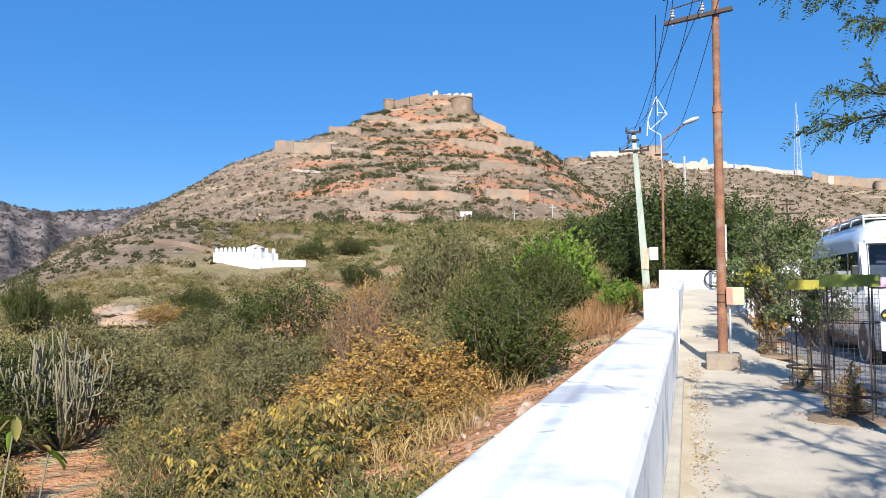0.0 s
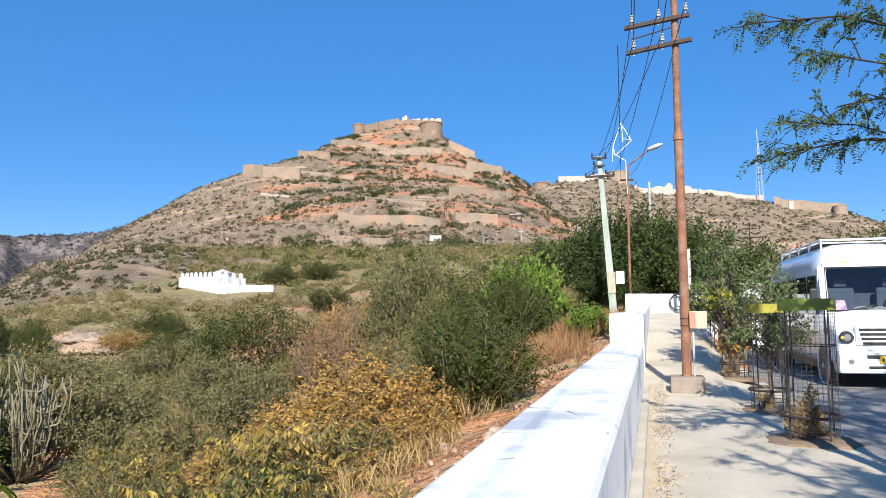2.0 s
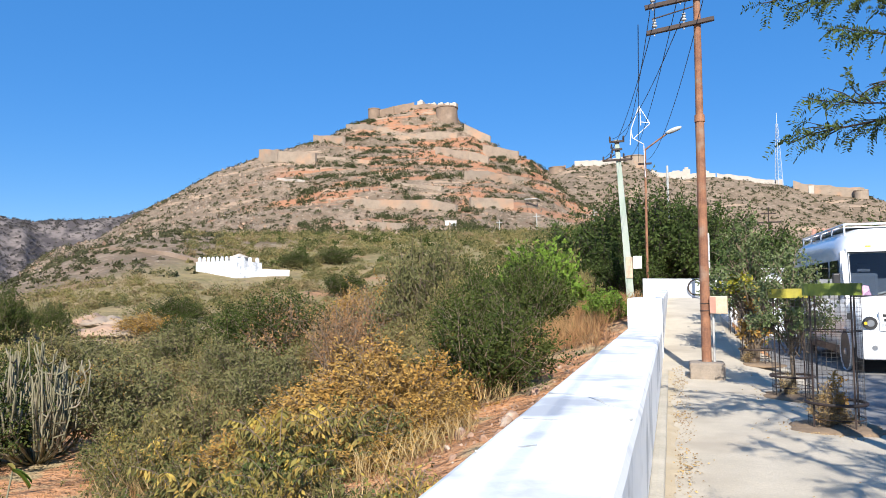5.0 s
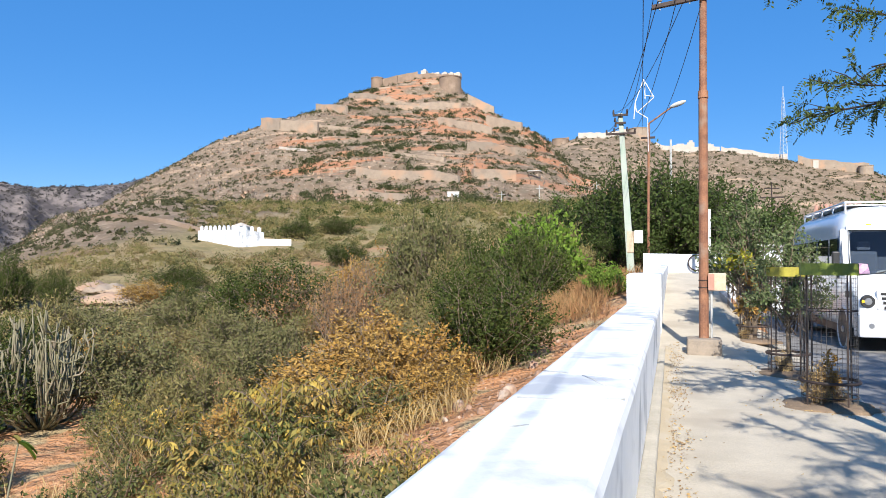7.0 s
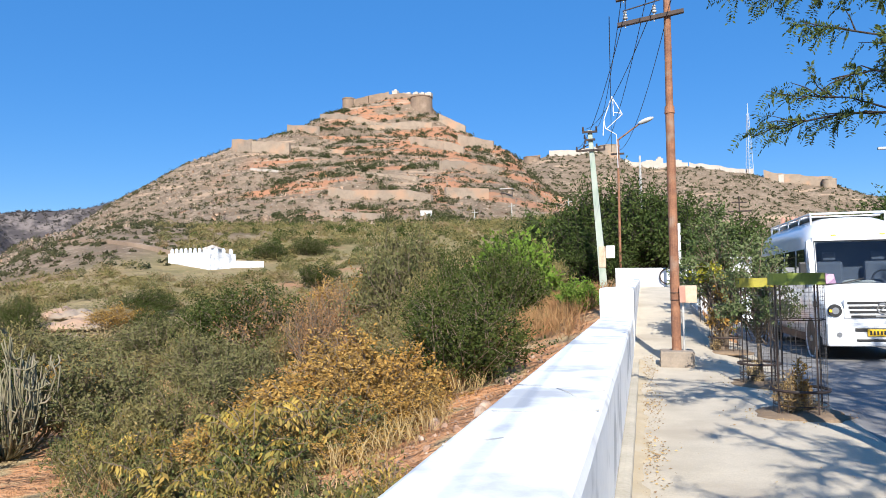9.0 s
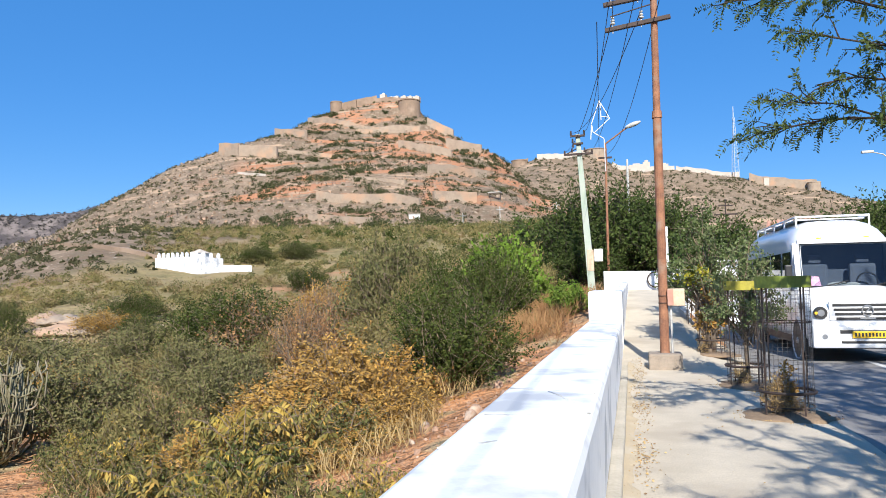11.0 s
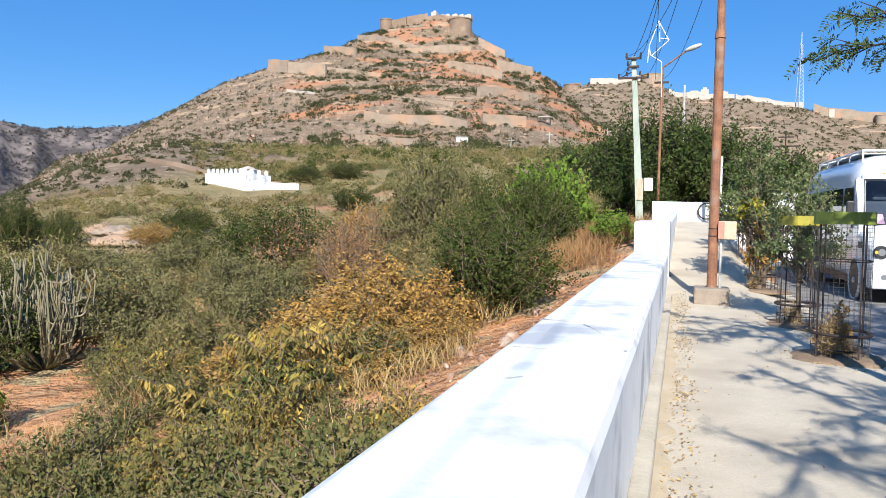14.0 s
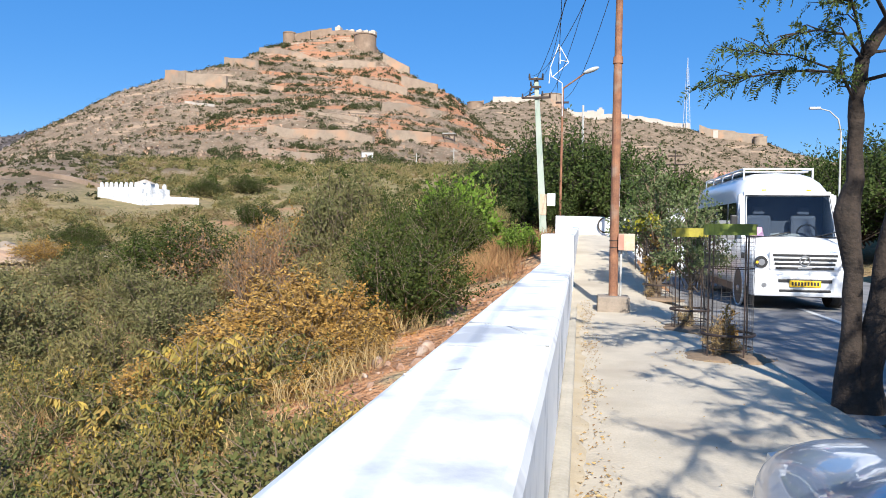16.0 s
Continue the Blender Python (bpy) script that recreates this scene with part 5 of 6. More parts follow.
# ---- poles and wires ----
t = thing("power_pole", "rusty steel power pole in a concrete footing on the pavement", "power pole", (0.5, 13.0, float(ramp(np.array(13.0)))))
b0 = float(ramp(np.array(13.0)))
part("footing", box(-0.27, 0.27, -0.27, 0.27, -0.05, 0.25, 0.03), M_FOOTING, t, "rough concrete footing")
part("shaft", rod((0, 0, 0.2), (0.005, 0, 4.42 - b0), 0.078, 0.072, 14), M_RUST, t)
part("collar", rod((0.005, 0, 4.34 - b0), (0.005, 0, 4.46 - b0), 0.086, 0.08, 14), M_RUST, t)
part("upper_shaft", rod((0.005, 0, 4.4 - b0), (0.02, 0, 7.1 - b0), 0.062, 0.055, 12), M_RUST, t)
arms = [((-0.80, 0, 5.93), (0.27, 0, 6.06)), ((-0.84, 0, 6.38), (0.27, 0, 6.50))]
for a, b in arms:
    bm = box(-0.55, 0.55, -0.04, 0.04, -0.035, 0.035, 0.006)
    ang = math.atan2(b[2] - a[2], b[0] - a[0])
    o = part("crossarm", bm, M_DARKIRON, t)
    o.matrix_basis = Matrix.Translation(((a[0] + b[0]) / 2, -0.07, (a[2] + b[2]) / 2 - b0)) @ Matrix.Rotation(-ang, 4, "Y")
for x, z in ((-0.68, 5.99), (-0.20, 6.05), (-0.70, 6.44), (-0.25, 6.49), (0.2, 6.55)):
    bm = rod((x, -0.07, z - b0 - 0.12), (x, -0.07, z - b0 + 0.16), 0.012, None, 6)
    for k in range(3):
        bmesh.ops.create_uvsphere(bm, u_segments=10, v_segments=6, radius=0.045 - 0.006 * k, matrix=Matrix.Translation((x, -0.07, z - b0 + 0.05 + 0.05 * k)) @ Matrix.Diagonal((1, 1, 0.6, 1)))
    part("insulator", bm, M_GREYCONC, t, "dirty grey insulator")
part("spacer_bar", rod((-0.72, -0.09, 6.16 - b0), (-0.05, -0.09, 6.30 - b0), 0.012, None, 6), M_DARKIRON, t)
box_ob = part("meter_box", box(0.07, 0.34, -0.12, 0.06, 1.13 - b0, 1.42 - b0, 0.012), M_CREAM, t, "cream and rust-red meter box")
part("box_flap", box(0.065, 0.16, -0.128, -0.118, 1.14 - b0, 1.41 - b0, 0.003), M_REDSTONE, box_ob, "rust-red flap")
part("conduit", rod((0.12, -0.02, 0.02), (0.12, -0.02, 1.14 - b0), 0.018, None, 8), M_GREYCONC, t)
for z in (1.18, 1.30):
    part("strap", torus(0.078, 0.008, (0, 0, z - b0), "Z", 18, 6), M_DARKIRON, t)

t = thing("concrete_pole", "leaning pale green-painted concrete pole with crossarms", "power pole", (-1.55, 30.0, 1.25))
bm = bmesh.new()
ends = [((0, 0, -0.3), 0.15), ((-0.13, 0, 2.0), 0.13), ((-0.42, 0, 6.45), 0.09)]
rings = [[bm.verts.new((p[0] + w * sx, p[1] + w * 0.8 * sy, p[2])) for sx, sy in ((-1, -1), (1, -1), (1, 1), (-1, 1))] for p, w in ends]
for p, q in zip(rings, rings[1:]):
    for k in range(4):
        bm.faces.new((p[k], p[(k + 1) % 4], q[(k + 1) % 4], q[k]))
bm.faces.new(rings[-1])
bmesh.ops.bevel(bm, geom=[e for e in bm.edges if abs(e.verts[0].co.z - e.verts[1].co.z) > 0.5], offset=0.02, segments=1, affect="EDGES")
part("shaft", bm, M_GREENPAINT, t)
part("yellow_band", box(-0.17, 0.09, -0.14, 0.14, 0.85, 1.7, 0.01), M_CREAM, t, "faded cream band")
part("switch_box", box(0.12, 0.45, -0.25, -0.02, 1.22, 1.72, 0.015), M_WHITEPAINT, t, "white metal switch box")
for z, w, sh in ((5.62, 0.58, -0.4), (6.37, 0.30, -0.41), (6.05, 0.2, -0.4)):
    part("crossarm", box(sh - w, sh + w, -0.16, -0.08, z - 0.04, z + 0.04, 0.005), M_DARKIRON, t)
for x, z in ((-0.95, 5.62), (-0.65, 5.7), (-0.15, 5.7), (0.15, 5.62), (-0.68, 6.42), (-0.15, 6.42), (-0.62, 6.1), (-0.6, 5.9)):
    part("insulator", rod((x, -0.12, z), (x, -0.12, z + 0.17), 0.045, 0.03, 8), M_DARKIRON, t)
part("stay", rod((-0.42, 0, 5.9), (-0.95, 0.1, 5.66), 0.02, None, 6), M_DARKIRON, t)

t = thing("street_lamp", "thin rusty street lamp with a slanting arm", "street lamp", (-0.97, 32.0, 1.2))
part("post", rod((0, 0, -0.3), (0.04, 0, 6.45), 0.06, 0.045), M_RUST, t)
part("arm", rod((0.04, 0, 6.42), (0.95, -0.15, 7.02), 0.035, None, 8), M_RUST, t)
bm = bmesh.new()
bmesh.ops.create_uvsphere(bm, u_segments=16, v_segments=8, radius=1, matrix=Matrix.Translation((1.22, -0.18, 7.14)) @ Matrix.Rotation(-0.34, 4, "Y") @ Matrix.Diagonal((0.36, 0.13, 0.10, 1)))
part("lamp_head", bm, M_GREYCONC, t, "pale lamp head", True)
part("crossarm", box(-0.27, 0.30, -0.04, 0.04, 5.78, 5.86, 0.005), M_DARKIRON, t)

t = thing("diamond_frame", "bare white light-tube frame of bent triangles on a pole", "decoration", (-0.95, 31.2, 7.75))
for a, b in (((-0.15, 0, 1.6), (-0.5, 0, 0.62)), ((-0.5, 0, 0.62), (-0.45, 0, 0.25)), ((-0.45, 0, 0.25), (0.0, 0, -0.05)), ((-0.4, 0, 0.22), (0.26, 0, 0.8)), ((0.26, 0, 0.8), (-0.12, 0, 1.5)), ((-0.12, 0, 1.5), (-0.1, 0, 0.75)), ((-0.1, 0, 0.9), (0.24, 0, 0.84)), ((-0.15, 0, 1.6), (-0.1, 0, 1.1)), ((0.0, 0, -0.05), (0.02, 0.3, -1.4)), ((-0.5, 0, 0.62), (-0.55, 0, -0.05))):
    part("tube", rod(a, b, 0.02, None, 6), M_WHITEPAINT, t)


def wire(name, label, a, b, sag, r=0.008):
    pts = [Vector(a).lerp(Vector(b), k / 20) - Vector((0, 0, sag * 4 * (k / 20) * (1 - k / 20))) for k in range(21)]
    t_ = thing(name, label, "cable", group="overhead wires")
    part("strand", tubes("strand", [(pts, [r] * 21)], 5, M_BLACK), M_BLACK, t_)


ends = [((-0.18, 12.93, 6.14), (-2.45, 29.9, 7.0), 0.5), ((0.3, 12.93, 6.22), (-2.15, 29.9, 7.75), 0.5), ((-0.2, 12.93, 6.62), (-1.68, 29.9, 7.78), 0.55), ((0.25, 12.93, 6.66), (-1.4, 29.9, 6.98), 0.45), ((0.7, 12.93, 6.72), (-0.9, 31.9, 7.15), 0.7), ((-0.45, 12.93, 6.1), (-1.2, 31.9, 7.1), 0.3)]
for a, b, sag in ends:
    wire("overhead_wire", "black overhead wire between poles", a, b, sag)
for (a, _, sag) in ends[:5]:
    wire("overhead_wire", "black overhead wire between poles", a, (a[0] + 1.2, -22, a[2] + 0.6), 0.4)
for x, y, h in ((-0.05, 41.5, 8.0), (9.4, 78, 9.5)):
    t = thing("far_pole", "distant thin grey pole", "power pole", (x, y, 0.5))
    part("shaft", rod((0, 0, -0.5), (0, 0, h), 0.09, 0.06), M_GREYCONC if y < 50 else M_DARKIRON, t)
    if y > 50:
        part("crossarm", box(-1.1, 1.1, -0.05, 0.05, h - 1.6, h - 1.45), M_DARKIRON, t)
        part("crossarm", box(-0.7, 0.7, -0.05, 0.05, h - 0.7, h - 0.58), M_DARKIRON, t)
for x, y, h in ((-26.5, 150, 4.2), (-13.5, 138, 4.0), (-38, 165, 4.0)):
    t = thing("far_pole", "distant thin grey pole", "power pole", (x, y, on_land(x, y)), "far poles")
    part("shaft", rod((0, 0, -0.5), (0, 0, h), 0.11, 0.08, 6), M_GREYCONC, t)
    part("crossarm", box(-0.7, 0.7, -0.05, 0.05, h - 0.7, h - 0.58), M_GREYCONC, t)
t = thing("street_lamp", "tall grey street lamp beyond the road", "street lamp", (9.15, 28.7, -0.2))
part("post", rod((0, 0, -0.2), (0, 0, 5.4), 0.045, 0.03), M_GREYCONC, t)
part("arm", tubes("arm", [([(0, 0, 5.35), (-0.1, 0, 5.85), (-0.4, 0, 6.15), (-0.75, 0, 6.25)], [0.03, 0.026, 0.022, 0.022])], 8, M_GREYCONC), M_GREYCONC, t)
part("lamp_head", box(-1.1, -0.7, -0.07, 0.07, 6.22, 6.31, 0.03), M_GREYCONC, t)


# ---- tree guards and saplings ----
def guard(x, y, z, radius, height, label, band=None):
    """A round cage of upright bars, hoops and fine mesh, with painted plates round its top."""
    t = thing("tree_guard", label, "tree guard", (x, y, z), "tree guards")
    for k in range(4):
        a = k * math.pi / 2 + 0.5
        part("bar", rod((radius * math.cos(a), radius * math.sin(a), -0.08), (radius * math.cos(a), radius * math.sin(a), height), 0.010, None, 6), M_DARKIRON, t)
    part("foot_ring", torus(radius + 0.02, 0.018, (0, 0, 0.2 * height), "Z", 30, 6), M_DARKIRON, t)
    for f in (0.1, 0.68, 0.97):
        part("hoop", torus(radius, 0.007, (0, 0, f * height), "Z", 30, 6), M_DARKIRON, t)
    runs = []
    for k in range(34):
        a = 2 * math.pi * k / 34
        runs.append(([(radius * math.cos(a), radius * math.sin(a), 0.02), (radius * math.cos(a), radius * math.sin(a), height * 0.98)], [0.0016, 0.0016]))
    for k in range(34):
        z0 = height * (k + 0.5) / 34
        ring = [(radius * math.cos(q * math.pi / 12), radius * math.sin(q * math.pi / 12), z0) for q in range(25)]
        runs.append((ring, [0.0016] * 25))
    part("mesh_netting", tubes("mesh_netting", runs, 3, M_WIRE), M_WIRE, t, "fine galvanised wire mesh")
    if band:
        for a0, a1, mat_ in band:
            bm = bmesh.new()
            cols = []
            for q in np.linspace(a0, a1, 13):
                c, s = math.cos(radians(q)), math.sin(radians(q))
                cols.append([bm.verts.new((rr * c, rr * s, zz)) for rr, zz in ((radius + 0.012, height - 0.13), (radius + 0.012, height), (radius + 0.018, height), (radius + 0.018, height - 0.13))])
            for p, q in zip(cols, cols[1:]):
                for s in range(4):
                    bm.faces.new((p[s], p[(s + 1) % 4], q[(s + 1) % 4], q[s]))
            bm.faces.new(cols[0][::-1])
            bm.faces.new(cols[-1])
            bmesh.ops.recalc_face_normals(bm, faces=bm.faces)
            part("name_plate", bm, mat_, t, "painted metal plate without lettering")
    return t


guard(1.66, 9.2, -0.06, 0.28, 1.62, "round mesh tree guard with an olive band", [(180, 360, M_GREENPLATE)])
guard(1.56, 11.5, 0.0, 0.26, 1.52, "round mesh tree guard with a yellow band", [(180, 360, M_YELLOWPAINT)])
guard(1.45, 15.0, 0.12, 0.27, 1.5, "round mesh tree guard round a leafy sapling", [(250, 330, M_YELLOWPAINT)])
guard(1.5, 18.5, 0.15, 0.27, 1.5, "rusty round tree guard further along the pavement")
guard(2.78, 6.1, -0.06, 0.28, 1.6, "round mesh tree guard beside the tree trunk")
guard(2.75, 3.7, -0.06, 0.36, 1.6, "round mesh tree guard near the parked car", [(180, 360, M_GREENPLATE)])
# soil pits at their feet
for x, y in ((1.66, 9.2), (1.56, 11.5), (1.45, 15.0), (2.78, 6.1)):
    bm = bmesh.new()
    bmesh.ops.create_icosphere(bm, subdivisions=3, radius=0.5, matrix=Matrix.Translation((0, 0, 0)) @ Matrix.Diagonal((1, 1, 0.10, 1)))
    for v in bm.verts:
        v.co *= 1 + 0.3 * noise.noise(v.co * 5 + Vector((x, y, 0)))
    t = thing("soil_mound", "small mound of dry soil at a tree guard", "soil", (x, y, pave_height(min(x, 2.1), y) if x < 2.1 else -0.06), "soil mounds")
    part("earth", bm, M_SOIL, t, "", True)

M_SAPLING = leafy("sapling_leaf", [(0.055, 0.09, 0.026), (0.10, 0.14, 0.045), (0.18, 0.21, 0.10), (0.07, 0.105, 0.03)], 0.15)
sap = shrub("sapling", "leafy green sapling growing out of a tree guard", 131, 3.0, 0.95, 52, 9, 13, 0.056, 0.04, M_SAPLING, M_TWIG, 0.8, 0.012, "sapling", 0.1, 1.35, "saplings")
put(sap, 1.45, 15.0, 1.05, 0, z=0.12, sz=1.0, first=True)
put(sap, 1.60, 11.6, 0.62, 120, z=0.0, sz=0.74)
put(sap, 1.5, 18.5, 0.85, 220, z=0.15, sz=0.9)
dry = shrub("dry_sapling", "dry sapling with golden dead leaves in its guard", 133, 1.35, 0.3, 24, 6, 6, 0.07, 0.04, M_BROWN, M_TWIG, 0.9, 0.01, "sapling", 0.4, 0.2, "saplings")
put(dry, 1.38, 14.9, 1.05, 0, z=0.12, first=True)
put(dry, 1.66, 9.2, 0.45, 90, z=-0.05, sz=0.5)
weed = shrub("dry_weed", "tuft of dry grey-brown weeds at the foot of a guard", 137, 0.75, 0.3, 60, 4, 4, 0.07, 0.012, M_STRAW, M_TWIG, 0.9, 0.005, "weed", 0.1, 0.0, "guard weeds")
put(weed, 1.56, 9.15, 0.7, 0, z=-0.03, first=True)
put(weed, 1.76, 9.3, 0.55, 120, z=-0.04)
put(weed, 1.5, 11.5, 0.7, 60, z=0.0)
put(weed, 1.3, 14.9, 0.7, 200, z=0.12)
M_LEMON = leafy("lemon_leaf", [(0.40, 0.42, 0.05), (0.48, 0.44, 0.06), (0.28, 0.34, 0.05)], 0.3)
lemon = shrub("yellow_creeper", "small creeper with lemon-yellow leaves on a guard", 135, 0.4, 0.35, 10, 5, 6, 0.07, 0.05, M_LEMON, M_TWIG, 0.5, 0.008, "creeper", 0.2)
put(lemon, 1.2, 14.8, 1.0, 0, z=1.45, first=True)
t = thing("white_pillar", "whitewashed gate pillar behind the saplings", "pillar", (1.33, 20.6, 0.3))
part("shaft", box(-0.13, 0.13, -0.13, 0.13, -0.4, 1.5, 0.02), M_WHITEWASH, t)
part("cap", box(-0.16, 0.16, -0.16, 0.16, 1.5, 1.6, 0.02), M_WHITEWASH, t)
t = thing("white_pillar", "thin white marker post behind the saplings", "post", (1.02, 22.5, 0.9))
part("shaft", rod((0, 0, -0.5), (0, 0, 2.3), 0.05), M_WHITEWASH, t)
t = thing("white_booth", "small whitewashed booth beyond the ramp", "booth", (2.9, 29.5, -0.06))
part("body", box(-0.9, 0.9, -0.8, 0.8, -0.2, 2.3, 0.03), M_WHITEWASH, t)
part("roof", box(-1.05, 1.05, -0.95, 0.95, 2.3, 2.42, 0.02), M_GREYCONC, t)
part("doorway", box(-0.4, 0.4, -0.812, -0.79, -0.15, 1.8, 0.0), M_BLACK, t, "dark doorway")


# ---- the tree by the pavement and one behind the camera ----
def feathery(places_and_ways, rg, leaflet=0.026, count=18, rachis=0.15):
    """Leaflets in two ranks along drooping stalks."""
    pts, ways, runs = [], [], []
    for p, d in places_and_ways:
        d = unit(d + np.array([0, 0, -0.35]))
        side = unit(np.cross(d, rg.normal(size=3)))
        long = rachis * rg.uniform(0.6, 1.2)
        for k in range(count):
            f = (k // 2 + 1) / (count / 2 + 0.5)
            s = 1 if k % 2 else -1
            pts.append(p + d * long * f - np.array([0, 0, 0.05 * f * f * long / rachis]))
            ways.append(side * s + d * 0.45 + rg.normal(size=3) * 0.1)
    return pts, ways


def thorn_by_road(name, label, x, y, trunks, boughs, seed, crown=0):
    rg = np.random.default_rng(seed)
    t = thing(name, label, "tree", (x, y, 0))
    for pts, radii in trunks:
        fine_pts, fine_r = [], []
        for k in range(len(pts) - 1):
            for s in range(5):
                f = s / 5
                p = Vector(pts[k]).lerp(Vector(pts[k + 1]), f)
                fine_pts.append(p + Vector((noise.noise(p * 3), noise.noise(p * 3 + Vector((9, 0, 0))), 0)) * 0.03)
                fine_r.append((radii[k] * (1 - f) + radii[k + 1] * f) * (1 + 0.16 * noise.noise(p * 5)))
        fine_pts.append(Vector(pts[-1])), fine_r.append(radii[-1])
        part("trunk", tubes("trunk", [(fine_pts, fine_r)], 12, M_BARK), M_BARK, t, "dark fissured trunk")
    heads, runs = [], []
    for pts, r in boughs:
        pts = [np.array(p, float) for p in pts]
        runs.append((pts, np.linspace(r, r * 0.25, len(pts))))
        for k in range(len(pts) - 1):
            seg = pts[k + 1] - pts[k]
            for s in range(max(3, int(np.linalg.norm(seg) * 13))):
                f = rg.random()
                p = pts[k] + seg * f
                d = unit(unit(seg) * 1.1 + rg.normal(size=3) * np.array([0.45, 0.45, 0.25]))
                if k == 0 and f < 0.4:
                    continue
                long = rg.uniform(0.08, 0.30)
                tip = p + d * long
                runs.append(([p, p + d * long * 0.5 + rg.normal(size=3) * 0.015, tip], [0.007, 0.005, 0.002]))
                for q in range(5):
                    heads.append((p + d * long * rg.uniform(0.25, 1), d + rg.normal(size=3) * 0.6))
    part("bough_frame", tubes("bough_frame", runs, 5, M_BARK), M_BARK, t)
    pts, ways = feathery(heads, rg, count=crown or 18)
    part("foliage", leaves_mesh("foliage", np.array(pts), np.array(ways), 0.038, 0.013, M_FEATHER, rg, 0.1), M_FEATHER, t, "fine feathery leaves")
    return t


thorn_by_road("roadside_tree", "forked dark-barked thorn tree with feathery leaves at the kerb", 2.27, 6.9, [
    ([(-0.03, 0, -0.12), (-0.06, 0, 0.25), (-0.05, 0, 0.65), (-0.04, 0, 1.14), (-0.12, 0, 1.62), (-0.05, 0, 1.92), (-0.07, 0, 2.6), (-0.02, 0, 2.94), (0.15, -0.05, 3.25), (0.5, -0.1, 3.8)], [0.17, 0.10, 0.08, 0.075, 0.10, 0.065, 0.058, 0.062, 0.05, 0.03]),
    ([(0.07, 0.02, -0.12), (0.10, 0.02, 0.3), (0.14, 0, 0.66), (0.27, 0.05, 1.49), (0.55, 0.1, 2.4), (0.85, 0.2, 3.4)], [0.17, 0.115, 0.105, 0.09, 0.07, 0.045])], [
    ([(-0.07, 0, 2.58), (-0.32, -0.4, 2.76), (-0.72, -0.4, 2.78), (-1.05, -0.4, 2.73), (-1.28, -0.4, 2.70)], 0.016),
    ([(-0.32, -0.4, 2.76), (-0.7, -0.5, 2.88), (-1.1, -0.4, 2.95)], 0.01),
    ([(-0.02, 0, 2.94), (-0.3, -0.4, 3.06), (-0.5, -0.4, 3.1), (-0.8, -0.4, 3.06)], 0.014),
    ([(0.0, 0, 2.96), (-0.25, -0.4, 3.32), (-0.68, -0.4, 3.44), (-1.0, -0.5, 3.5)], 0.014),
    ([(0.15, -0.05, 3.25), (-0.2, -0.4, 3.6), (-0.75, -0.45, 3.78), (-1.45, -0.4, 3.82)], 0.018),
    ([(0.15, -0.05, 3.25), (0.1, -0.9, 3.7), (-0.3, -1.9, 4.0), (-0.6, -2.7, 4.1)], 0.022),
    ([(-0.05, 0, 2.75), (0.25, -0.3, 2.8), (0.7, -0.5, 2.75), (1.1, -0.6, 2.6)], 0.018),
    ([(0.15, -0.05, 3.25), (0.6, -0.6, 3.4), (1.1, -1.1, 3.4), (1.6, -1.5, 3.3)], 0.02),
    ([(0.5, -0.1, 3.8), (0.9, -0.4, 4.3), (1.2, -0.8, 4.6)], 0.025),
    ([(0.5, -0.1, 3.8), (0.1, 0.5, 4.3), (-0.4, 0.9, 4.5)], 0.02),
    ([(0.55, 0.1, 2.4), (0.9, 0.4, 2.7), (1.3, 0.6, 2.75), (1.7, 0.8, 2.6)], 0.02),
    ([(0.85, 0.2, 3.4), (1.2, 0.6, 3.9), (1.5, 1.1, 4.2)], 0.025),
    ([(0.05, 0, 3.0), (0.5, 0.3, 3.1), (0.9, 0.5, 3.0)], 0.015)], 201)

SHADE_TRUNK = [([(0, 0, -0.15), (0.05, 0, 0.8), (0.1, 0.1, 2.0), (0.15, 0.1, 3.1)], [0.22, 0.16, 0.13, 0.08])]
rgb = np.random.default_rng(9)
boughs = []
for k in range(26):
    a, reach = rgb.uniform(0, 2 * math.pi), rgb.uniform(1.2, 3.4)
    root = np.array([0.1, 0.1, rgb.uniform(1.9, 3.0)])
    end = np.array([math.cos(a) * reach, math.sin(a) * reach, rgb.uniform(2.9, 4.7)])
    mid = (root + end) / 2 + np.array([0, 0, 0.35]) + rgb.normal(size=3) * 0.15
    boughs.append(([root, (root + mid) / 2, mid, (mid + end) / 2 + rgb.normal(size=3) * 0.1, end], rgb.uniform(0.03, 0.06)))
    for s in range(4):
        p2 = mid + (end - mid) * rgb.uniform(0, 0.8)
        e2 = p2 + rgb.normal(size=3) * [0.8, 0.8, 0.35]
        boughs.append(([p2, (p2 + e2) / 2 + rgb.normal(size=3) * 0.12, e2], rgb.uniform(0.014, 0.026)))
thorn_by_road("roadside_tree", "thorn tree whose branches shade the pavement", 3.3, 0.2, SHADE_TRUNK, boughs, 203, 10)
tall_trunk = [([(x, y, z * 1.65) for x, y, z in pts], [r * 1.2 for r in radii]) for pts, radii in SHADE_TRUNK]
tall_boughs = [([np.array(p) * [1.05, 1.05, 1.6] for p in pts], r * 1.15) for pts, r in boughs]
for k, (px, py) in enumerate(((5.6, 4.2), (7.4, 7.4), (4.7, 2.2))):
    thorn_by_road("roadside_tree", "tall thorn tree whose branches shade the road", px, py, tall_trunk, tall_boughs[k % 2::2] + tall_boughs[(k + 1) % 2:80:4], 204 + k, 10)


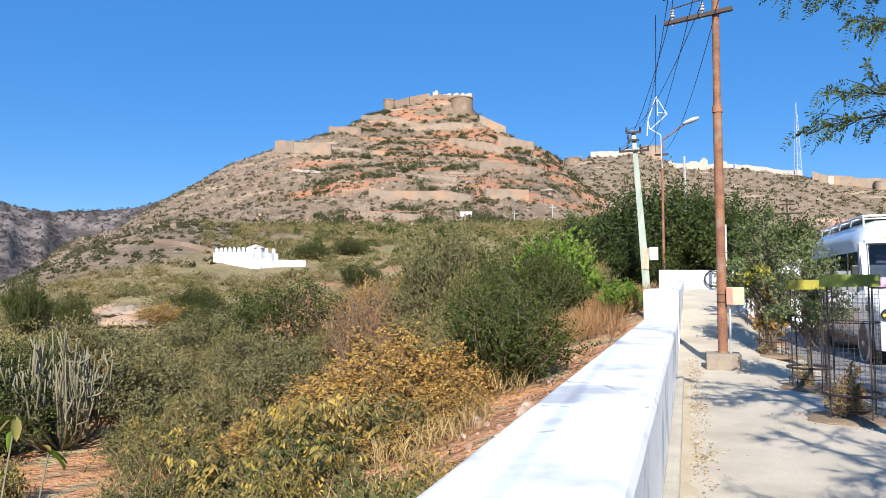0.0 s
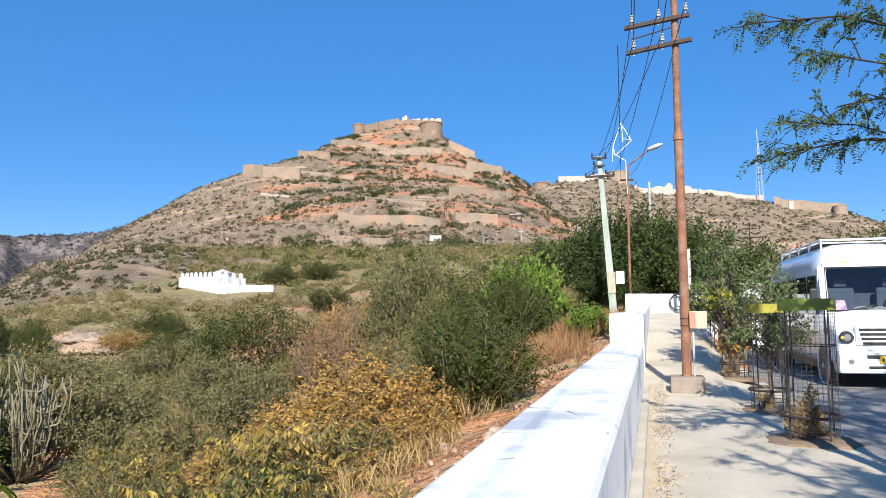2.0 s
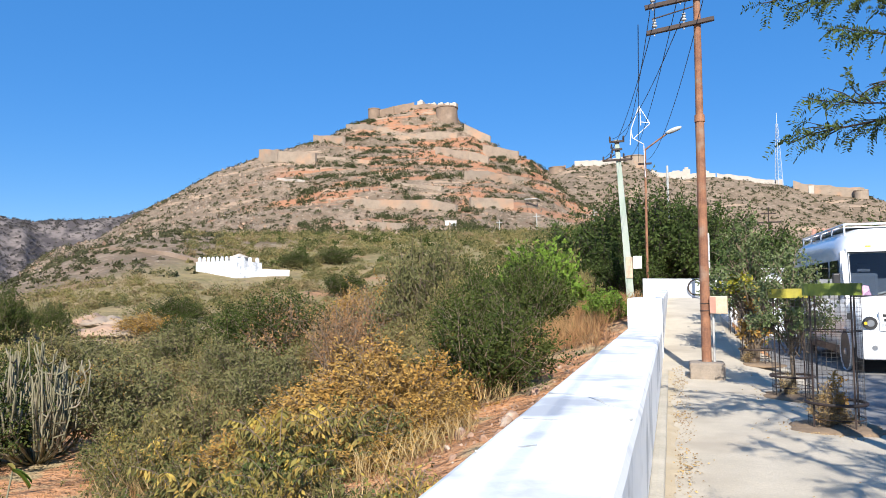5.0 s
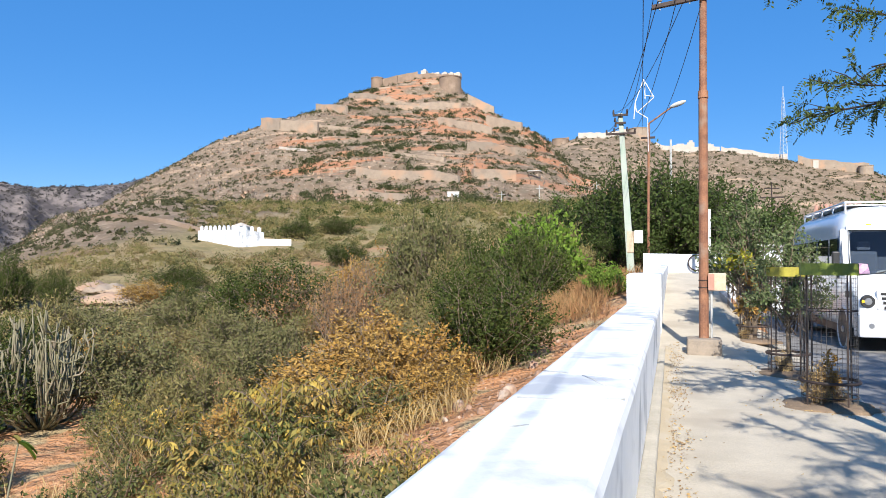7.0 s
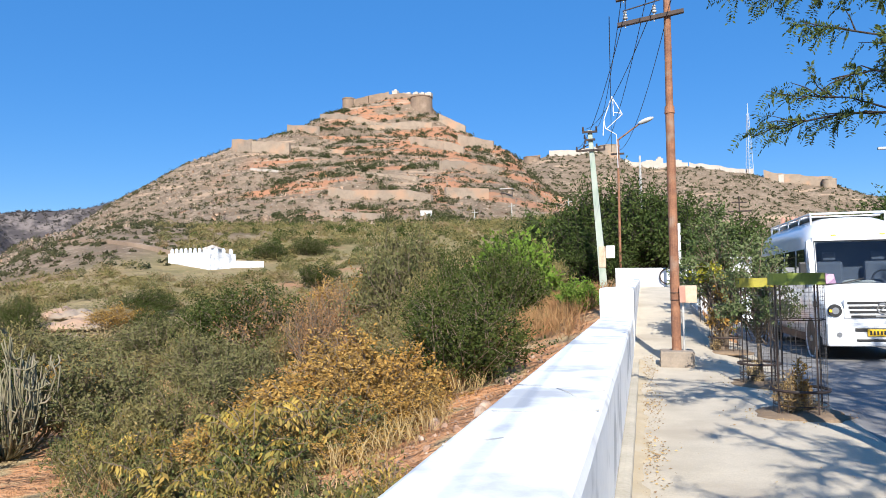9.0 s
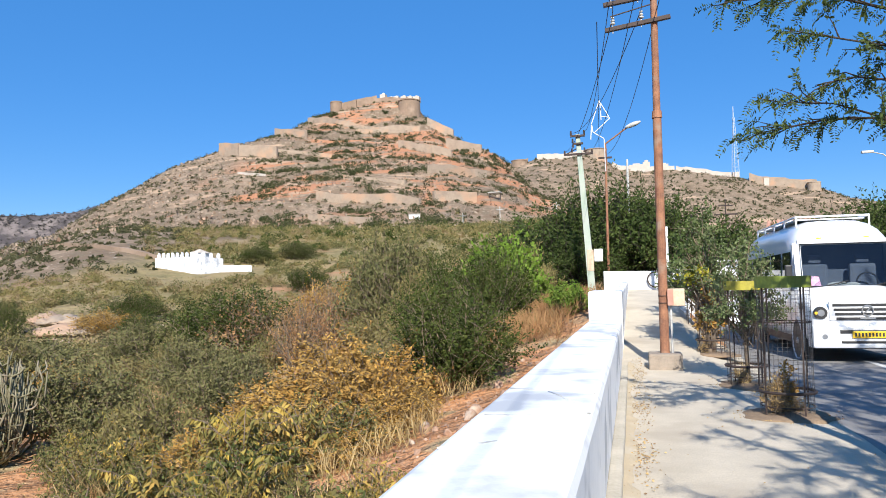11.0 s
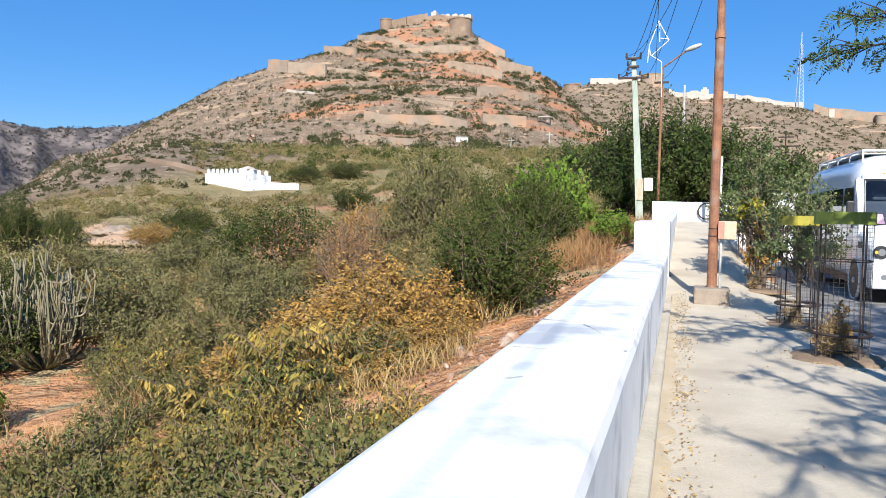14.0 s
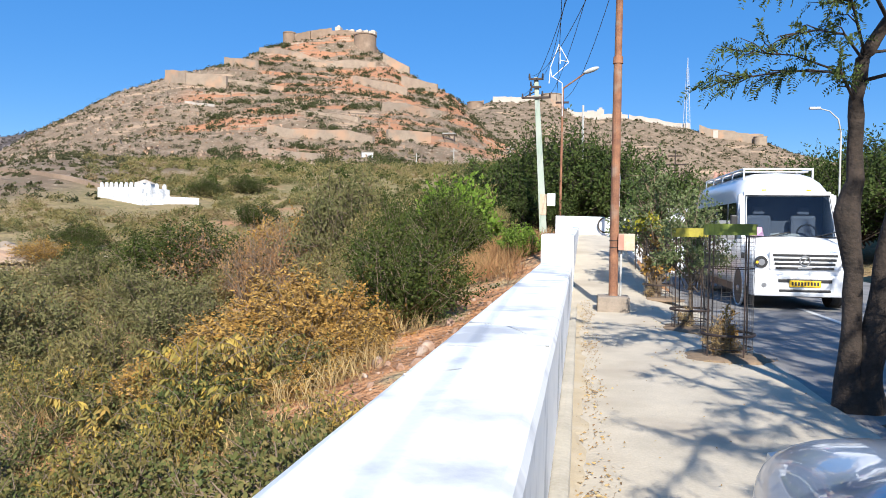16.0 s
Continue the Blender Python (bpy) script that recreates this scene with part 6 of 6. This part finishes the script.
# ---- the white van ----
def loft(sections, front=True):
    """Skins rings of equal length, closing the far end and, where wanted, the first."""
    bm = bmesh.new()
    arr = np.array(sections, float)
    dense = []
    for k in range(len(arr) - 1):
        p0, p1, p2, p3 = arr[max(k - 1, 0)], arr[k], arr[k + 1], arr[min(k + 2, len(arr) - 1)]
        gap = np.linalg.norm(p2[0] - p1[0])
        for f in np.linspace(0, 1, 5)[:-1]:
            m0 = (p2 - p0) * gap / (np.linalg.norm((p2 - p0)[0]) + 1e-6)
            m1 = (p3 - p1) * gap / (np.linalg.norm((p3 - p1)[0]) + 1e-6)
            dense.append((2 * f**3 - 3 * f**2 + 1) * p1 + (f**3 - 2 * f**2 + f) * m0 + (3 * f**2 - 2 * f**3) * p2 + (f**3 - f**2) * m1)
    dense.append(arr[-1])
    rings = [[bm.verts.new(p) for p in ring] for ring in dense]
    for p, q in zip(rings, rings[1:]):
        m = len(p)
        for k in range(m):
            bm.faces.new((p[k], p[(k + 1) % m], q[(k + 1) % m], q[k]))
    if front:
        bm.faces.new(rings[0][::-1])
    bm.faces.new(rings[-1])
    bmesh.ops.recalc_face_normals(bm, faces=bm.faces)
    return bm


def slab(corners, thick, bevel=0.0):
    """A flat or twisted panel through four corners, with thickness along its normal."""
    bm = bmesh.new()
    c = [Vector(p) for p in corners]
    nrm = (c[1] - c[0]).cross(c[3] - c[0]).normalized() * thick
    a = [bm.verts.new(p) for p in c]
    b = [bm.verts.new(p + nrm) for p in c]
    bm.faces.new(a[::-1])
    bm.faces.new(b)
    for k in range(4):
        bm.faces.new((a[k], a[(k + 1) % 4], b[(k + 1) % 4], b[k]))
    bmesh.ops.recalc_face_normals(bm, faces=bm.faces)
    if bevel:
        bmesh.ops.bevel(bm, geom=list(bm.edges), offset=bevel, segments=1, affect="EDGES")
    return bm


def build_van(x, y, z):
    t = thing("minibus", "white minibus parked on the road facing the pavement wall", "van", (x, y, z), rz=1.3)
    W = M_WHITEPAINT

    def ring(yy, half, top, low=0.42, shoulder=0.55, crown=0.10):
        """One cross section: upright sides, rounded shoulders and a domed top."""
        pts = []
        for s, zz in ((0.93, low), (0.99, low + 0.12), (1.0, low + (top - low) * 0.35), (0.985, low + (top - low) * shoulder)):
            pts.append((half * s, yy, zz))
        z1 = low + (top - low) * shoulder
        for k in range(1, 7):
            a = k / 7 * math.pi / 2
            pts.append((half * (0.985 * math.cos(a) ** 0.5), yy, z1 + (top - crown * (1 - math.sin(a)) - z1) * math.sin(a) ** 0.9))
        pts.append((0, yy, top))
        return pts + [(-px, py, pz) for px, py, pz in reversed(pts[:-1])]

    nose = [ring(0.06, 0.86, 1.02, 0.5, 0.75, 0.03), ring(0.14, 0.94, 1.12, 0.45, 0.75, 0.03), ring(0.45, 0.98, 1.28, 0.42, 0.75, 0.04), ring(0.85, 1.0, 1.44, 0.42, 0.75, 0.05), ring(0.98, 1.0, 1.47, 0.42, 0.75, 0.05)]
    part("nose", loft(nose), W, t, "white bonnet and wings in dappled light", True)
    cabin = [ring(1.33, 0.97, 2.42, 0.42, 0.72, 0.02), ring(1.45, 0.985, 2.6, 0.42, 0.72, 0.06), ring(1.75, 1.0, 2.8, 0.42, 0.7, 0.1), ring(2.3, 1.0, 2.89, 0.42, 0.7, 0.12), ring(4.5, 1.0, 2.9, 0.42, 0.7, 0.12), ring(6.6, 1.0, 2.88, 0.42, 0.7, 0.12), ring(6.85, 0.95, 2.75, 0.5, 0.7, 0.1)]
    part("body", loft(cabin, False), W, t, "white high-roofed body", True)
    part("cab_base", box(-0.985, 0.985, 0.96, 1.5, 0.42, 1.44, 0.03), W, t)
    # black sheet under the cab roof, added in place of shade there
    part("cab_roof_shade", box(-0.9, 0.9, 1.36, 1.66, 2.33, 2.36), M_BLACK, t)
    for s in (-1, 1):
        part("windscreen_pillar", slab([(s * 0.99, 0.95, 1.44), (s * 0.87, 0.94, 1.44), (s * 0.82, 1.30, 2.37), (s * 0.95, 1.38, 2.37)], 0.05 * s), W, t)
        part("door_pillar", box(s * 0.95 - 0.03, s * 0.95 + 0.03, 1.30, 1.42, 1.4, 2.34, 0.01), W, t)
    part("windscreen_header", box(-0.88, 0.88, 1.285, 1.40, 2.31, 2.42, 0.03), W, t)
    part("windscreen", slab([(-0.88, 0.955, 1.46), (0.88, 0.955, 1.46), (0.83, 1.29, 2.32), (-0.83, 1.29, 2.32)], -0.008), M_GLASS, t, "sloping tinted windscreen").visible_shadow = False
    part("windscreen_seal", tubes("windscreen_seal", [([(-0.89, 0.945, 1.45), (0.89, 0.945, 1.45), (0.84, 1.28, 2.33), (-0.84, 1.28, 2.33), (-0.89, 0.945, 1.45)], [0.014] * 5)], 6, M_BLACK), M_BLACK, t)
    # panel added behind the seats; its dull colour stands for the dim cab
    part("cab_shade", box(-0.94, 0.94, 1.96, 2.0, 1.2, 2.4), M_SEATCLOTH, t, "blue-grey panel added for the dim cab interior")
    for s in (-0.46, 0.46):
        seat = part("seat", box(s - 0.26, s + 0.26, 1.68, 1.82, 1.2, 1.92, 0.06), M_SEATCLOTH, t, "blue-grey cloth seat")
        part("headrest", box(s - 0.13, s + 0.13, 1.70, 1.80, 1.94, 2.12, 0.04), M_SEATCLOTH, seat)
    part("dashboard", box(-0.85, 0.85, 1.0, 1.35, 1.30, 1.44, 0.04), M_BLACK, t)
    part("steering_wheel", torus(0.2, 0.018, (0.45, 1.42, 1.52), "Y", 22, 6), M_BLACK, t)
    for s in (-0.45, 0.45):
        part("wiper", rod((s, 0.92, 1.46), (s + 0.42, 0.97, 1.56), 0.012, None, 6), M_BLACK, t)
    part("pink_cloth", slab([(-0.80, 0.99, 1.46), (-0.52, 0.99, 1.42), (-0.56, 1.06, 1.64), (-0.72, 1.08, 1.66)], 0.03, 0.005), M_PINK, t, "crumpled pink cloth on the dashboard")
    for px, pr in ((-0.2, 0.14), (0.06, 0.11)):
        bm = bmesh.new()
        bmesh.ops.create_icosphere(bm, subdivisions=2, radius=pr, matrix=Matrix.Translation((px, 1.07, 1.48)) @ Matrix.Diagonal((1.5, 0.5, 0.45, 1)))
        part("papers", bm, M_GREYCONC, t)
    # grille
    part("grille_panel", box(-0.66, 0.66, 0.03, 0.14, 0.80, 1.16, 0.03), W, t)
    for k in range(4):
        zz = 1.10 - k * 0.085
        part("grille_slot", box(-0.60 + 0.02 * k, 0.60 - 0.02 * k, 0.018, 0.05, zz - 0.028, zz + 0.02, 0.006), M_BLACK, t)
    emblem = part("emblem", torus(0.095, 0.014, (0, 0.015, 0.99), "Y", 24, 6), M_STEEL, t, "round chrome emblem")
    part("emblem_bar", rod((-0.05, 0.015, 0.95), (0.05, 0.015, 1.05), 0.014, None, 6), M_STEEL, emblem)
    part("badge", box(-0.13, 0.13, 0.016, 0.03, 0.83, 0.86), M_STEEL, t)
    for s in (-1, 1):
        lamp = part("headlight", rod((s * 0.80, 0.10, 0.95), (s * 0.80, 0.035, 0.95), 0.125, 0.115, 20), M_BLACK, t, "round dark headlight")
        part("reflector", rod((s * 0.80, 0.04, 0.95), (s * 0.80, 0.028, 0.95), 0.07, 0.06, 16), M_STEEL, lamp)
        part("indicator", rod((s * 0.885, 0.05, 0.95), (s * 0.885, 0.03, 0.95), 0.03, None, 10), M_PLATE, lamp, "amber indicator")
        part("fog_lamp", rod((s * 0.76, 0.03, 0.50), (s * 0.76, -0.012, 0.50), 0.055, 0.05, 14), M_STEEL, t)
        mirror = part("mirror", box(s * 1.14 - 0.07, s * 1.14 + 0.07, 0.92, 1.0, 1.55, 1.90, 0.025), M_BLACK, t)
        part("mirror_arm", rod((s * 0.97, 1.05, 1.5), (s * 1.12, 0.97, 1.6), 0.014, None, 6), M_BLACK, mirror)
    part("bumper", box(-0.97, 0.97, -0.01, 0.42, 0.28, 0.72, 0.06), M_BUMPER, t, "pale grey moulded bumper")
    part("air_slot", box(-0.50, 0.50, -0.018, 0.02, 0.555, 0.635, 0.02), M_BLACK, t)
    part("air_slot", box(-0.48, 0.48, -0.018, 0.02, 0.37, 0.43, 0.02), M_BLACK, t)
    plate = part("number_plate", box(-0.29, 0.29, -0.034, -0.012, 0.475, 0.605, 0.006), M_PLATE, t, "yellow plate with dark bars")
    for k in range(9):
        px = -0.235 + k * 0.0585
        part("plate_bar", box(px - 0.016, px + 0.016, -0.038, -0.032, 0.505, 0.575), M_BLACK, plate)
    # wheels
    for yy in (1.05, 5.4):
        for s in (-1, 1):
            wheel = part("wheel", rod((s * 0.76, yy, 0.36), (s * 0.99, yy, 0.36), 0.36, None, 28), M_RUBBER, t, "black tyre")
            part("rim", rod((s * 0.985, yy, 0.36), (s * 1.0, yy, 0.36), 0.21, 0.19, 20), M_GREYCONC, wheel)
            part("hub", rod((s * 0.995, yy, 0.36), (s * 1.03, yy, 0.36), 0.07, 0.05, 12), M_STEEL, wheel)
            part("wheel_arch", torus(0.41, 0.028, (s * 0.995, yy, 0.40), "X", 30, 6), W, t)
            part("arch_shade", rod((s * 0.9, yy, 0.40), (s * 1.003, yy, 0.40), 0.405, None, 28), M_BLACK, t)
    part("under_shade", box(-0.9, 0.9, 0.3, 6.7, 0.25, 0.43), M_BLACK, t)
    # side glass
    for s in (-1, 1):
        for y0, y1, zl in ((1.42, 2.15, 1.36), (2.28, 3.35, 1.40), (3.45, 4.5, 1.40), (4.6, 5.6, 1.40), (5.7, 6.5, 1.40)):
            xa, xb = s * 1.0, s * 0.955
            part("side_window", slab([(xa * 1.004, y0, zl), (xa * 1.004, y1, zl), (xb * 1.035, y1 - 0.03, 2.18), (xb * 1.035, y0 + 0.03, 2.18)], 0.012 * s), M_BLACKGLASS, t, "dark side window")
        part("side_stripe", box(s * 1.003 - 0.004, s * 1.003 + 0.004, 2.2, 6.3, 0.92, 0.97), M_YELLOWPAINT, t, "thin yellow stripe")
        part("door_line", box(s * 1.002 - 0.004, s * 1.002 + 0.004, 2.2, 2.212, 0.5, 2.1), M_BLACK, t)
        part("wing_vent", box(s * 0.995 - 0.01, s * 0.995 + 0.01, 0.62, 0.85, 1.0, 1.12), M_BLACK, t)
    # roof rack
    for s in (-0.72, 0.72):
        part("rack_rail", rod((s, 2.0, 2.96), (s, 6.3, 2.96), 0.024, None, 8), W, t)
        for yy in (2.0, 3.1, 4.2, 5.3, 6.3):
            part("rack_foot", rod((s, yy, 2.7), (s, yy, 2.96), 0.02, None, 8), W, t)
    for yy in (2.0, 3.1, 4.2, 5.3, 6.3):
        part("rack_bar", rod((-0.72, yy, 2.96), (0.72, yy, 2.96), 0.022, None, 8), W, t)
    part("rack_board", box(-0.70, 0.70, 2.2, 6.2, 2.90, 2.925, 0.01), W, t)
    for s in (-0.45, 0.45):
        part("marker_lamp", box(s - 0.05, s + 0.05, 1.34, 1.40, 2.44, 2.47, 0.01), M_PLATE, t)
    return t


M_BLACKGLASS = surface("dark_glass", (0.012, 0.014, 0.016), (0.02, 0.022, 0.025), 2, 0.06, 0.0, 30)
build_van(4.27, 15.4, -0.06)


# ---- the silver car beside the camera ----
def build_car(x, y):
    t = thing("silver_car", "silver car parked on the pavement with a glossy bonnet", "car", (x, y, 0))

    def ring(yy, half, top, low=0.28, sh=0.6, flat=0.35):
        pts = []
        for s, f in ((0.9, 0.0), (0.98, 0.15), (1.0, 0.45), (0.985, sh)):
            pts.append((half * s, yy, low + (top - low) * f))
        for k in range(1, 7):
            a = k / 7 * math.pi / 2
            pts.append((half * 0.985 * math.cos(a) ** flat, yy, low + (top - low) * (sh + (1 - sh) * math.sin(a))))
        pts.append((0, yy, top))
        return pts + [(-px, py, pz) for px, py, pz in reversed(pts[:-1])]

    lower = [ring(0.06, 0.25, 0.54), ring(0.03, 0.45, 0.61), ring(-0.05, 0.60, 0.68), ring(-0.16, 0.70, 0.74), ring(-0.32, 0.77, 0.79), ring(-0.6, 0.82, 0.85), ring(-1.0, 0.85, 0.91), ring(-1.3, 0.85, 1.0), ring(-3.6, 0.85, 1.0), ring(-4.0, 0.82, 0.95), ring(-4.15, 0.7, 0.8)]
    part("body", loft(lower), M_SILVER, t, "glossy silver bonnet and body", True)
    roof = [ring(-1.45, 0.74, 1.02, 0.9), ring(-1.9, 0.68, 1.42, 0.95), ring(-2.3, 0.66, 1.47, 0.95), ring(-3.2, 0.66, 1.44, 0.95), ring(-3.8, 0.7, 1.02, 0.95)]
    part("cabin", loft(roof), M_BLACKGLASS, t, "dark glazed cabin", True)
    part("roof", loft([ring(-1.8, 0.6, 1.45, 1.40), ring(-2.3, 0.62, 1.50, 1.42), ring(-3.1, 0.6, 1.47, 1.40)]), M_SILVER, t, "", True)
    for s in (-1, 1):
        for yy in (-0.75, -3.3):
            wheel = part("wheel", rod((s * 0.66, yy, 0.3), (s * 0.86, yy, 0.3), 0.3, None, 24), M_RUBBER, t, "black tyre")
            part("rim", rod((s * 0.855, yy, 0.3), (s * 0.868, yy, 0.3), 0.19, 0.17, 18), M_STEEL, wheel)
        part("headlight", box(s * 0.55 - 0.12, s * 0.55 + 0.12, -0.22, -0.06, 0.56, 0.66, 0.04), M_STEEL, t)
    part("grille", box(-0.4, 0.4, -0.08, 0.012, 0.42, 0.6, 0.02), M_BLACK, t)
    return t


build_car(1.27, 3.06)

# ---- across the road ----
t = thing("red_gatehouse", "red sandstone parapet with rounded white-edged merlons", "building", (11.6, 58.5, -0.4), rz=-11)
part("wall", box(-1.7, 1.7, -0.6, 0.6, 0, 6.2, 0.03), M_REDSTONE, t)
for k in range(11):
    bm = bmesh.new()
    bmesh.ops.create_uvsphere(bm, u_segments=12, v_segments=8, radius=0.14, matrix=Matrix.Translation((-1.55 + k * 0.31, -0.3, 6.3)) @ Matrix.Diagonal((0.95, 0.6, 1.9, 1)))
    part("merlon", bm, M_REDSTONE, t, "rounded sandstone merlon")
rough_wall("wall_roadside", [(9.2, 22.0), (11.0, 29.0), (16.5, 35.0), (26, 40)], 0.35, [-0.4] * 4, [0.9, 1.5, 1.9, 2.2], M_GREYCONC, "grey concrete parapet on the far side of the road")
